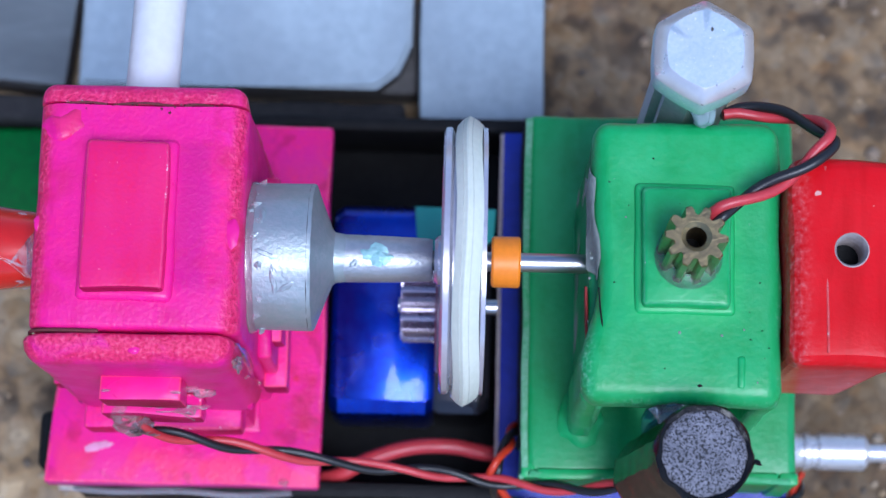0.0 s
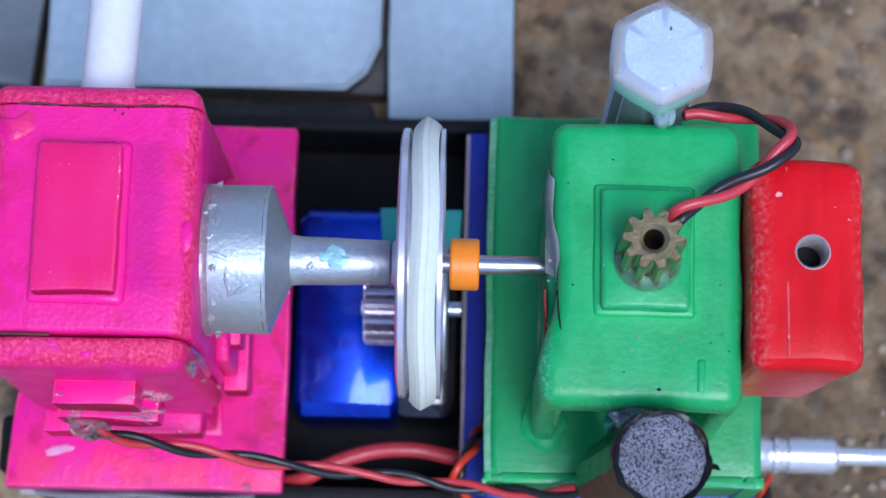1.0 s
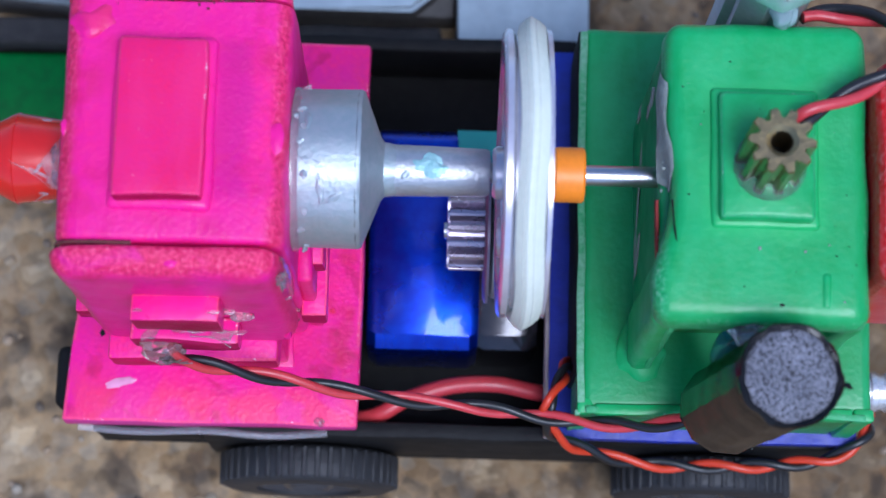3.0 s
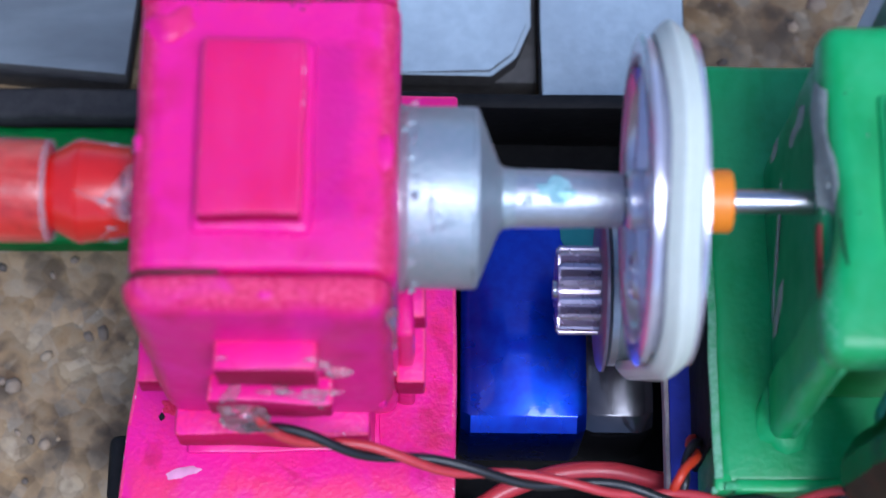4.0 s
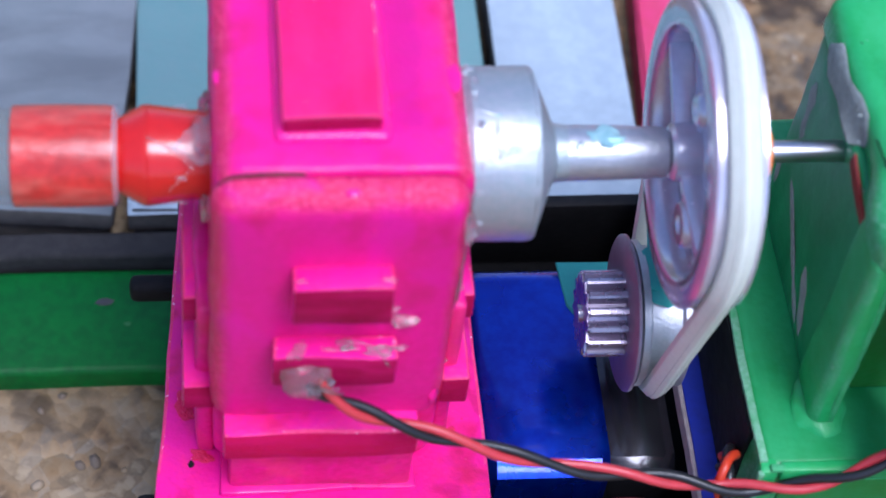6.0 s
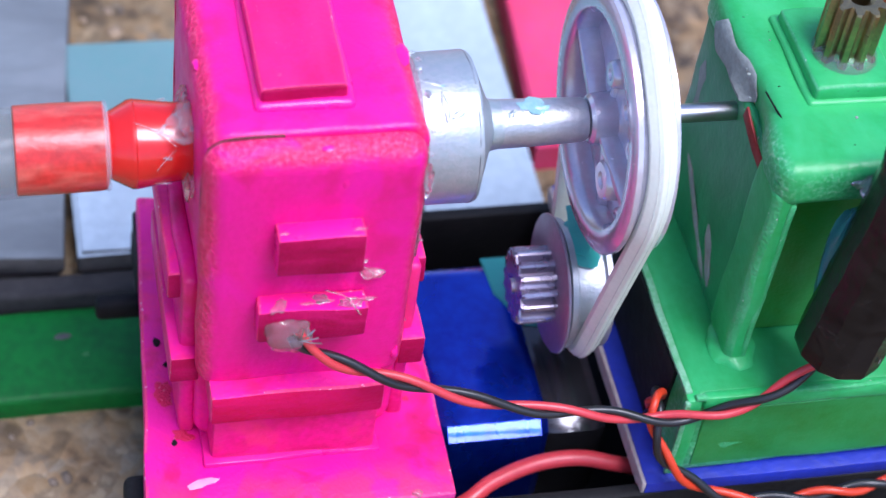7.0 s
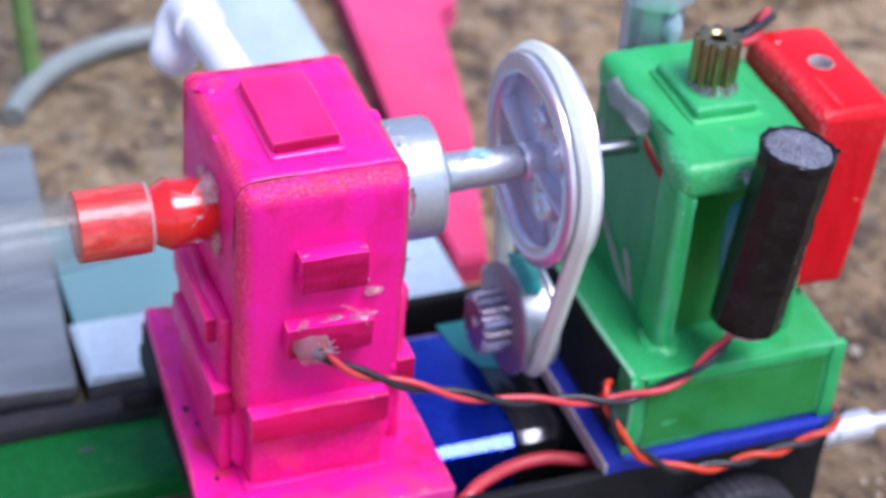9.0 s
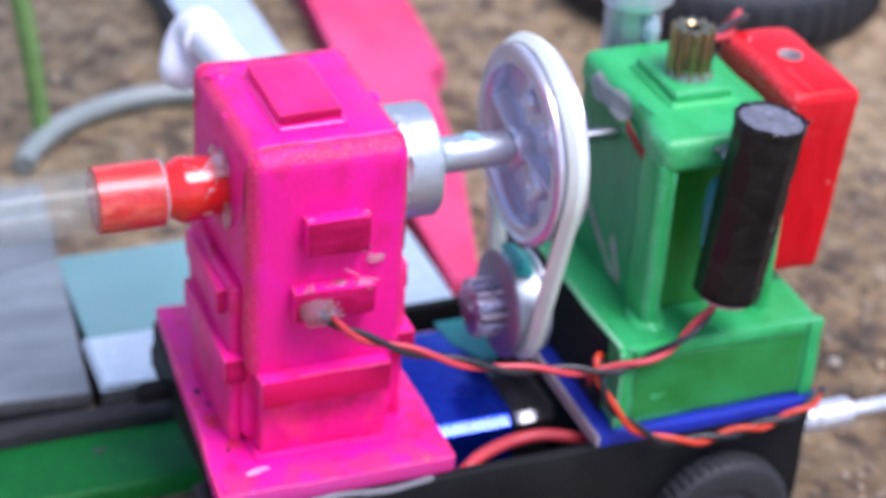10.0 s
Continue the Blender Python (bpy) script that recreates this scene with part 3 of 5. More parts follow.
def lathe(profile, axis="z", at=(0, 0, 0), n=48, close=False):
    """Turns (radius, height) pairs round an axis."""
    bm = bmesh.new()
    rings = []
    for r, h in profile:
        ring = []
        for i in range(n):
            a = 2 * math.pi * i / n
            c, s = r * math.cos(a), r * math.sin(a)
            p = {"z": (c, s, h), "x": (h, c, s), "y": (s, h, c)}[axis]
            ring.append(bm.verts.new(Vector(p) + Vector(at)))
        rings.append(ring)
    pairs = list(zip(rings, rings[1:])) + ([(rings[-1], rings[0])] if close else [])
    for a, b in pairs:
        for i in range(n):
            bm.faces.new((a[i], a[(i + 1) % n], b[(i + 1) % n], b[i]))
    if not close:
        bm.faces.new(rings[0])
        bm.faces.new(rings[-1])
    return bm


def smooth_path(points, step=0.5):
    """Points along a smooth curve through the given ones."""
    p = [Vector(q) for q in points]
    p = [p[0] * 2 - p[1]] + p + [p[-1] * 2 - p[-2]]
    out = []
    for a, b, c, d in zip(p, p[1:], p[2:], p[3:]):
        k = max(2, int((c - b).length / step))
        for i in range(k):
            t = i / k
            out.append(0.5 * (2 * b + (c - a) * t + (2 * a - 5 * b + 4 * c - d) * t * t + (3 * b - a - 3 * c + d) * t ** 3))
    out.append(p[-2])
    return out


def frames_along(path):
    t = (path[1] - path[0]).normalized()
    u = t.orthogonal().normalized()
    for i, p in enumerate(path):
        t = (path[min(i + 1, len(path) - 1)] - path[max(i - 1, 0)]).normalized()
        u = (u - t * u.dot(t)).normalized()
        yield p, t, u, t.cross(u)


def sweep(path, radius, n=10, radii=None):
    bm = bmesh.new()
    rings = []
    for i, (p, t, u, w) in enumerate(frames_along(path)):
        r = radii[i] if radii else radius
        rings.append([bm.verts.new(p + r * (math.cos(2 * math.pi * k / n) * u + math.sin(2 * math.pi * k / n) * w)) for k in range(n)])
    for a, b in zip(rings, rings[1:]):
        for k in range(n):
            bm.faces.new((a[k], a[(k + 1) % n], b[(k + 1) % n], b[k]))
    bm.faces.new(rings[0])
    bm.faces.new(rings[-1])
    return bm


def twist(points, pitch, gap, phase=0.0, step=0.35):
    """One strand of a twisted pair that follows the points."""
    path = smooth_path(points, step)
    out, run, last = [], 0.0, path[0]
    for p, t, u, w in frames_along(path):
        run += (p - last).length
        last = p
        a = phase + 2 * math.pi * run / pitch + 0.5 * math.sin(run / 7.0)
        out.append(p + gap * (math.cos(a) * u + math.sin(a) * w))
    return out


def blob(at, size, seed=0.0, rough=0.25, sub=3, turn=None):
    bm = bmesh.new()
    bmesh.ops.create_icosphere(bm, subdivisions=sub, radius=1.0)
    for v in bm.verts:
        k = 1 + rough * noise.noise(v.co * 1.6 + Vector((seed, 3.1 * seed, 1)))
        v.co = Vector((v.co.x * size[0], v.co.y * size[1], v.co.z * size[2])) * k
        if turn:
            v.co = turn @ v.co
        v.co += Vector(at)
    return bm


def prism(outline, z0, z1, bevel=0.0):
    """An outline in x and y, drawn up from z0 to z1."""
    bm = bmesh.new()
    low = [bm.verts.new((x, y, z0)) for x, y in outline]
    top = [bm.verts.new((x, y, z1)) for x, y in outline]
    k = len(outline)
    for i in range(k):
        bm.faces.new((low[i], low[(i + 1) % k], top[(i + 1) % k], top[i]))
    bm.faces.new(low)
    cap = bm.faces.new(top)
    if bevel:
        bmesh.ops.bevel(bm, geom=list(cap.edges), offset=bevel, segments=2, affect="EDGES")
    return bm


def moved(bm, m):
    bmesh.ops.transform(bm, matrix=m, verts=bm.verts)
    return bm


def rounded(n):
    """Faces of a rounded edge: they look along no axis."""
    return max(abs(n.x), abs(n.y), abs(n.z)) < 0.93


def looks_askew(n):
    """Faces of a chamfer: they look up and out."""
    return 0.3 < n.z < 0.93


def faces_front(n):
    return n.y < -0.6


# ---- ground ----
def build_ground():
    bm = bmesh.new()
    near, far, k = 400.0, 60000.0, 60
    grid = {}
    for i in range(k + 1):
        for j in range(k + 1):
            x, y = -near + 2 * near * i / k, -near + 2 * near * j / k
            edge = max(abs(x), abs(y)) / near
            lift = 1.2 * noise.noise(Vector((x * 0.03, y * 0.03, 0.0))) * max(0.0, 1 - edge)
            grid[i, j] = bm.verts.new((x, y, GROUND_Z + lift))
    for i in range(k):
        for j in range(k):
            bm.faces.new((grid[i, j], grid[i + 1, j], grid[i + 1, j + 1], grid[i, j + 1]))
    outer = [bm.verts.new((x, y, GROUND_Z)) for x, y in ((-far, -far), (far, -far), (far, far), (-far, far))]
    rims = ([grid[i, 0] for i in range(k + 1)], [grid[k, j] for j in range(k + 1)],
            [grid[k - i, k] for i in range(k + 1)], [grid[0, k - j] for j in range(k + 1)])
    for s, rim in enumerate(rims):
        bm.faces.new((outer[s], outer[(s + 1) % 4], *reversed(rim)))
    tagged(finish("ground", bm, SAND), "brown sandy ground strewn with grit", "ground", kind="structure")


build_ground()

# ---- pump housing ----
def build_pump():
    pump = thing("pump_housing", (-49.3, 2, -2.4), "hand-painted pink foam-board pump housing on a pink base plate", "model pump")
    plate = rbox(-64, -34.9, -17.9, 22.1, -2.4, 0, 0.35, 2, cut=4, wob=0.25, seed=1)
    for v in plate.verts:
        k = max(0.0, (-45 - v.co.x) / 19)
        v.co.x += k * (3.1 * (v.co.y + 17.9) / 40 - 0.35)
        v.co.y += 1.4 * k * max(0.0, v.co.y) / 22
    part("base_plate", plate, PLATE_PAINT, pump, edge=((PLATE_EDGE, faces_front), (PINK_PALE, rounded)))
    body = rbox(-59.0, -40.0, -8.62, 12.0, 0, 40.4, 2.2, 5, cut=3.5, wob=0.22, seed=2, only=lambda e: not (all(v.co.y < -8 for v in e.verts) or all(v.co.y > 11 for v in e.verts)))
    part("body", ease(body, -8.62, 0.6), PINK_BODY, pump)
    part("back_panel", rbox(-59.0, -40.2, 12.2, 14.2, 9.0, 40.2, 1.4, 4, cut=3, wob=0.25, seed=13, only=lambda e: not all(v.co.y < 12.5 for v in e.verts)), PANEL_BACK, pump)
    panel = rbox(-59.3, -40.3, -11.6, -8.95, 10.5, 40.35, 2.1, 5, cut=3, wob=0.22, seed=3, only=lambda e: not all(v.co.y > -9 for v in e.verts))
    ease(panel, -8.95, 0.45)
    for v in panel.verts:
        v.co.y -= 0.4 * max(0.0, (-55 - v.co.x) / 4.3) * max(0.0, (v.co.z - 30) / 10)
        v.co.z += 0.25 * max(0.0, (-44 - v.co.x) / 15) * max(0.0, (v.co.z - 37) / 3)
    part("front_panel", panel, PANEL_PAINT, pump)
    part("open_seam", sweep(smooth_path([(-59.0, -8.85, 30.5), (-59.05, -8.8, 35.0), (-58.75, -8.8, 38.6), (-57.7, -8.8, 39.9), (-55.6, -8.8, 40.25), (-52.4, -8.8, 40.25)], 0.5), 0.17, 6), GRIME, pump, "dark open seam behind the panel")
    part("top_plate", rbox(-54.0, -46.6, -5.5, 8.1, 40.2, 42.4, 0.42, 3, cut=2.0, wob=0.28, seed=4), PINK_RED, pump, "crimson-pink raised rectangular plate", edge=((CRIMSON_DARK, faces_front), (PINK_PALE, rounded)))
    part("paint_bead", rbox(-54.6, -46.0, -6.1, 8.7, 39.6, 40.95, 0.6, 4, cut=1.5, wob=0.2, seed=14), MAGENTA, pump, "thick magenta paint round the raised plate")
    part("paint_bead", rbox(-58.3, -41.4, -12.2, 11.5, -0.2, 0.5, 0.25, 2, cut=2, wob=0.35, seed=15), MAGENTA, pump)
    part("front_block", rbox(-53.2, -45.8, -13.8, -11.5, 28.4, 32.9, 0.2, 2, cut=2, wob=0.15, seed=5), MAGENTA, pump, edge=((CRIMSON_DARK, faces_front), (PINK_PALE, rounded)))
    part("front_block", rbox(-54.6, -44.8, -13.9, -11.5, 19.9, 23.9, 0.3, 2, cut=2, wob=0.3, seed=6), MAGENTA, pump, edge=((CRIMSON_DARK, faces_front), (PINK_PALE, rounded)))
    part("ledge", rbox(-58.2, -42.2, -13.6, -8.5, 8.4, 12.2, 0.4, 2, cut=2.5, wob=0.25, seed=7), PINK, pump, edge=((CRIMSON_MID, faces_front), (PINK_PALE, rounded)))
    part("pedestal", rbox(-57.6, -42.0, -11.6, 11, -0.3, 8.5, 0.4, 2, cut=3, wob=0.2, seed=8), PINK_MAG, pump)
    for x0, x1, s in ((-61.4, -58.8, 9), (-40.2, -37.8, 12)):
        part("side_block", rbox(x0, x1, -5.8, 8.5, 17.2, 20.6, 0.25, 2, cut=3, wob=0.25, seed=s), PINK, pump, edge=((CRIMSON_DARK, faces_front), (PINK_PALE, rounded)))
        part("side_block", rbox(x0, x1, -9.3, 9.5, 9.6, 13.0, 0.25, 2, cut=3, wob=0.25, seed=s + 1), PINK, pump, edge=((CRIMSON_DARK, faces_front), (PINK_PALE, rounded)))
        inner = x0 + 1.1 if x0 < -50 else x0
        part("side_panel", rbox(inner, inner + 1.5, -7.8, 10.5, -0.2, 21.5, 0.5, 3, cut=3, wob=0.35, seed=s + 2), PINK_MAG, pump)
    for at, size, s in (((-51.9, -14.3, 21.3), (1.9, 1.1, 1.8), 1), ((-44.5, -11.9, 26.0), (1.0, 0.5, 0.5), 4)):
        part("glue_blob", blob(at, size, s, 0.5), GLUE_PINK, pump, "clear hot-glue blob")
    for k, (x, z, w) in enumerate(((-45.6, 27.6, 0.5), (-46.6, 27.9, 0.3), (-44.9, 23.9, 0.45), (-46.2, 24.1, 0.3), (-48.6, 24.0, 0.4), (-50.2, 23.8, 0.35), (-53.2, 23.6, 0.4), (-52.6, 33.0, 0.25), (-46.2, 33.0, 0.3))):
        part("glue_bit", blob((x, -13.0 if z > 30 or z < 25 else -11.9, z), (w * 1.6, w * 0.5, w * 0.2), k, 0.8, 2), GLUE, pump)
    for k, (x, y, w) in enumerate(((-46.4, -13.3, 1.1), (-48.9, -12.6, 0.7), (-52.6, -13.1, 1.0))):
        part("smear_patch", blob((x, y, 23.85), (w, 0.5, 0.16), k + 40, 0.9, 2, Matrix.Rotation(0.5 * k, 3, "Z")), GLUE, pump)
    for k, (dx, dz) in enumerate(((1.6, 0.4), (1.2, 1.5), (0.2, 1.7), (1.9, -0.4), (-0.6, 1.2))):
        part("fibre", sweep(smooth_path([(-51.0, -15.2, 21.6), (-51.0 + dx * 0.5, -15.5, 21.7 + dz * 0.5), (-51.0 + dx, -15.4, 21.6 + dz)], 0.3), 0.07, 5), STEEL, pump)
    for a, c in (((-48.8, -13.9, 26.4), (-45.6, -14.2, 23.2)), ((-47.6, -11.9, 27.6), (-44.0, -12.0, 25.4))):
        mid = [(p + q) / 2 + 0.3 for p, q in zip(a, c)]
        part("glue_thread", sweep(smooth_path([a, mid, c], 0.4), 0.07, 5), GLUE, pump)
    for at, size, s in (((-41.0, 0.4, 40.15), (0.75, 1.3, 0.16), 1), ((-58.5, 1.0, 39.5), (0.35, 0.8, 0.2), 2), ((-49.1, -10.4, 40.2), (0.55, 0.4, 0.14), 3), ((-56.6, 9.6, 40.3), (1.5, 1.2, 0.13), 4),
                        ((-47.5, -11.6, 37.0), (0.3, 0.05, 0.5), 6), ((-41.2, -11.2, 14.0), (0.4, 0.5, 0.9), 7)):
        part("paint_dab", blob(at, size, s, 0.4, 2), MAGENTA, pump)
    part("scuff", blob((-58.6, -14.0, 0.0), (1.5, 0.55, 0.12), 8, 0.6, 2, Matrix.Rotation(radians(12), 3, "Z")), SCUFF, pump, "pale scuff mark")
    part("scuff", blob((-38.7, -17.4, 0.0), (0.5, 0.45, 0.3), 9, 0.6, 2), GLUE, pump)
    for k, (x, y, w) in enumerate(((-61.4, -3.0, 1.0), (-59.9, -8.2, 0.6), (-37.2, -6.0, 0.9))):
        part("stain", blob((x, y, -0.02), (w, w * 1.5, 0.13), k, 0.7, 3, Matrix.Rotation(k * 1.1, 3, "Z")), PINK_EDGE, pump, "grainy crimson paint stain")
    for x, y, s in ((-61.2, 3.5, 0.45), (-60.6, 0.6, 0.3), (-60.8, -9.0, 0.3)):
        part("speck", blob((x, y, 0.02), (s, s * 1.4, 0.1), x, 0.5, 1), BLACK, pump)
    part("glue_seam", sweep(smooth_path([(-63, -18.2, -2.2), (-57, -18.5, -2.6), (-50, -18.3, -2.3), (-44, -18.6, -2.7), (-38, -18.2, -2.5)], 0.6), 0.4, 10), GLUE_MILKY, pump, "milky glue seam")
    for k, (at, size) in enumerate((((-59.5, -0.6, 34.9), (0.8, 1.9, 0.9)), ((-59.3, 3.2, 33.2), (0.6, 1.2, 1.6)), ((-59.4, -2.9, 29.0), (0.5, 0.9, 1.6)))):
        part("glue_skirt", blob(at, size, k + 2, 0.6), GLUE_PINK, pump)
    for k, (xa, xb) in enumerate(((-56.6, -52.8), (-52.2, -46.8), (-45.8, -43.2))):
        path = smooth_path([(xa, 12.05, 40.28), ((xa + xb) / 2, 12.2, 40.38), (xb, 12.05, 40.3)], 0.4)
        part("grime_line", sweep(path, 0.2, 6, [0.08 + 0.2 * abs(noise.noise(Vector((i * 0.6, k * 3.0, 1)))) for i in range(len(path))]), GRIME, pump, "dark brown grime in the seam")
    part("paint_lump", blob((-56.3, 9.9, 40.1), (2.0, 1.7, 0.5), 31, 0.45), PINK_MAG, pump, "thick lump of magenta paint")
    rng = random.Random(41)
    for k in range(26):
        x = rng.uniform(-57, -42)
        part("glitter_crumb", blob((x, 11.9 + rng.uniform(-0.7, 0.5), 40.35), [rng.uniform(0.06, 0.17) for _ in range(3)], k, 0.7, 1), GRIME if k % 3 else GLUE, pump)
    for k in range(7):
        z, y = rng.uniform(12, 40), rng.uniform(-11.4, -9.0)
        part("glue_crumb", blob((-40.2 + rng.uniform(-0.2, 0.15), y, z), [rng.uniform(0.08, 0.2) for _ in range(3)], k + 60, 0.8, 1), GLUE_PINK, pump)
    part("glue_film", blob((-40.25, -9.3, 29.5), (0.3, 0.5, 7.5), 11, 0.6), GLUE, pump)
    part("glue_film", blob((-40.3, -10.8, 36.2), (0.35, 0.6, 1.6), 12, 0.7), GLUE, pump)
    part("glue_collar", lathe([(7.15, -39.95), (7.1, -39.6), (6.95, -39.35), (6.8, -39.3)], "x", (0, 0.2, 31), 40), GLUE_PINK, pump)


build_pump()

# ---- drive line ----
AXIS_Y, AXIS_Z = 0.35, 31.0


def build_coupling():
    c = thing("shaft_coupling", (-40, AXIS_Y, AXIS_Z), "silver-painted stepped coupling fixed in the pink housing", "coupling")
    prof = [(6.8, -40.5), (6.85, -39.5), (6.9, -34.35), (6.8, -34.1), (2.75, -32.5), (2.35, -32.2), (2.25, -31.2)]
    bm = lathe(prof, "x", (0, AXIS_Y, AXIS_Z), 56)
    wobble(bm, 0.11, 0.9, 2)
    part("cup", bm, SILVER_BRUSHED, c, "", 24)
    part("sleeve", lathe([(2.25, -31.3), (2.2, -28), (2.05, -23.4), (1.9, -23.1)], "x", (0, AXIS_Y, AXIS_Z), 32), SILVER, c)
    for i, (x, a, w) in enumerate(((-30.4, 2.0, 0.5), (-37.4, 2.1, 1.3), (-38.3, 1.75, 1.1), (-36.3, 2.2, 0.9), (-38.6, 1.2, 0.8))):
        r = 2.2 if x > -32 else 6.83
        turn = Matrix.Rotation(a - math.pi / 2, 3, "X") @ Matrix.Rotation(0.7 + i, 3, "Z")
        part("paint_run", blob((x, AXIS_Y + r * math.cos(a), AXIS_Z + r * math.sin(a)), (w, 0.28, 0.11), i, 0.5, 3, turn), SILVER_BRUSHED, c)
    at = (0, AXIS_Y, AXIS_Z)
    part("seam", lathe([(6.8, -34.55), (6.93, -34.48), (6.8, -34.4)], "x", at, 56, close=True), DARK_BOARD, c, "dark scribed line round the cup")
    for i, (x, a, r, w) in enumerate(((-28.4, 1.6, 2.16, (1.2, 0.75, 0.13)), (-27.6, 1.75, 2.16, (0.7, 0.5, 0.14)), (-37.0, 1.95, 6.78, (1.0, 0.9, 0.1)))):
        part("paint_flake", blob((x, AXIS_Y + r * math.cos(a), AXIS_Z + r * math.sin(a)), w, i + 20, 0.9, 3, Matrix.Rotation(a - math.pi / 2, 3, "X")), FLAKE, c, "pale blue-green flake of paint")
    rng = random.Random(23)
    for i in range(16):
        a = rng.uniform(0.1, 3.4)
        part("glue_crumb", blob((-39.3 + rng.uniform(-0.4, 0.6), AXIS_Y + 6.9 * math.cos(a), AXIS_Z + 6.9 * math.sin(a)), [rng.uniform(0.12, 0.42) for _ in range(3)], i, 0.9, 2), GLUE_MILKY if i % 3 else SILVER_BRUSHED, c)


def build_axle():
    a = thing("axle", (-16, AXIS_Y, AXIS_Z), "thin bright steel axle between housing and engine block", "axle")
    part("rod", lathe([(0.75, -24.5), (0.9, -24.2), (0.9, -8.0), (0.8, -7.8)], "x", (0, AXIS_Y, AXIS_Z), 24), STEEL, a)
    c = thing("collar", (-16.2, AXIS_Y, AXIS_Z), "bright orange plastic collar on the steel axle", "collar")
    part("ring", lathe([(0.92, -17.6), (2.2, -17.6), (2.4, -17.4), (2.42, -15.1), (2.25, -14.9), (0.92, -14.9)], "x", (0, AXIS_Y, AXIS_Z), 40, close=True), ORANGE, c)


def build_pulley():
    p = thing("drive_pulley", (-20, AXIS_Y, AXIS_Z), "large silver-grey plastic pulley wheel with ribs and bosses on its web", "pulley")
    at = (0, AXIS_Y, AXIS_Z)
    part("rim", lathe([(10.1, -22.1), (10.3, -22.25), (12.1, -22.25), (12.5, -22.0), (12.5, -21.5), (11.9, -21.2), (11.9, -18.8), (12.5, -18.6), (12.5, -18.2), (10.2, -18.2), (9.9, -19.0), (9.75, -19.9), (9.8, -21.4)], "x", at, 96, close=True), PLASTIC_GREY, p)
    part("web", lathe([(1.0, -20.7), (3.2, -20.5), (6.0, -20.0), (9.9, -19.8), (9.9, -19.1), (1.0, -19.1)], "x", at, 72, close=True), PLASTIC_GREY, p)
    part("hub", lathe([(0.92, -22.9), (2.0, -22.9), (2.35, -22.6), (2.5, -20.8), (2.7, -18.6), (0.92, -18.4)], "x", at, 40, close=True), PLASTIC_GREY, p)
    for angle, y0, y1, wide, deep in ((11, 1.8, 10.0, 0.4, -22.2), (191, 1.8, 10.0, 0.4, -22.2), (262, 2.0, 9.9, 0.5, -21.0), (78, 2.0, 9.9, 0.45, -20.9)):
        rib = rbox(deep, -19.5, y0, y1, -wide, wide, 0.15, 3)
        for v in rib.verts:
            if v.co.x > -20.5:
                v.co.z *= 2.2
            elif v.co.y > 5:
                v.co.x += 0.1 * (v.co.y - 5)
        part("rib", moved(rib, Matrix.Translation(at) @ Matrix.Rotation(radians(angle), 4, "X")), PLASTIC_GREY, p)
    for y, z, r, deep in ((-0.9, 6.3, 1.25, -22.0), (-4.7, 5.2, 1.6, -21.3), (-7.9, 3.6, 0.9, -21.7), (-5.0, -2.9, 1.85, -22.3), (-7.4, -5.2, 0.8, -21.2), (4.6, -4.4, 1.4, -21.0)):
        peg = lathe([(r + 0.25, -19.6), (r + 0.1, deep + 0.9), (r, deep + 0.2), (r - 0.2, deep), (r * 0.45, deep), (r * 0.38, deep + 0.3), (0.1, deep + 0.35)], "x", (0, y, z), 28)
        part("boss", moved(peg, Matrix.Translation(at)), PLASTIC_GREY, p)


LOW_Y, LOW_Z, LOW_R = 0.6, 8.0, 6.0


def build_low_pulley():
    p = thing("motor_pulley", (-20, LOW_Y, LOW_Z), "small grey metal pulley with a toothed boss", "pulley")
    at = (0, LOW_Y, LOW_Z)
    part("disc", lathe([(0.8, -22.4), (6.1, -22.4), (6.5, -22.1), (6.5, -21.5), (LOW_R, -21.3), (LOW_R, -18.7), (6.6, -18.5), (6.6, -18.0), (6.2, -17.8), (0.8, -17.8)], "x", at, 64, close=True), SILVER, p)
    part("face_plate", lathe([(0.8, -22.9), (6.7, -22.9), (7.0, -22.7), (7.0, -22.45), (0.8, -22.38)], "x", at, 64, close=True), PLASTIC_DARK, p, "dull violet-grey flange")
    # Turquoise patch on top of the drum.
    part("smear_patch", blob((-20.2, LOW_Y + 0.6, LOW_Z + 5.9), (1.7, 3.6, 0.6), 3, 0.5), TEAL_BRIGHT, p, "turquoise patch on the drum")
    teeth = 15
    outline = []
    for i in range(teeth):
        for f, r in ((0.0, 2.75), (0.28, 2.75), (0.42, 3.7), (0.52, 3.85), (0.76, 3.85), (0.86, 3.7)):
            a = 2 * math.pi * (i + f) / teeth
            outline.append((r * math.cos(a), r * math.sin(a)))
    bm = moved(prism(outline, 0, 4.2, 0.2), Matrix.Translation((-22.3, LOW_Y, LOW_Z)) @ Matrix.Rotation(radians(-90), 4, "Y"))
    part("toothed_boss", bm, BOSS, p, "grey toothed boss", 25)
    part("shaft", lathe([(0.8, -26.8), (0.8, -16.5)], "x", at, 20), STEEL, p)


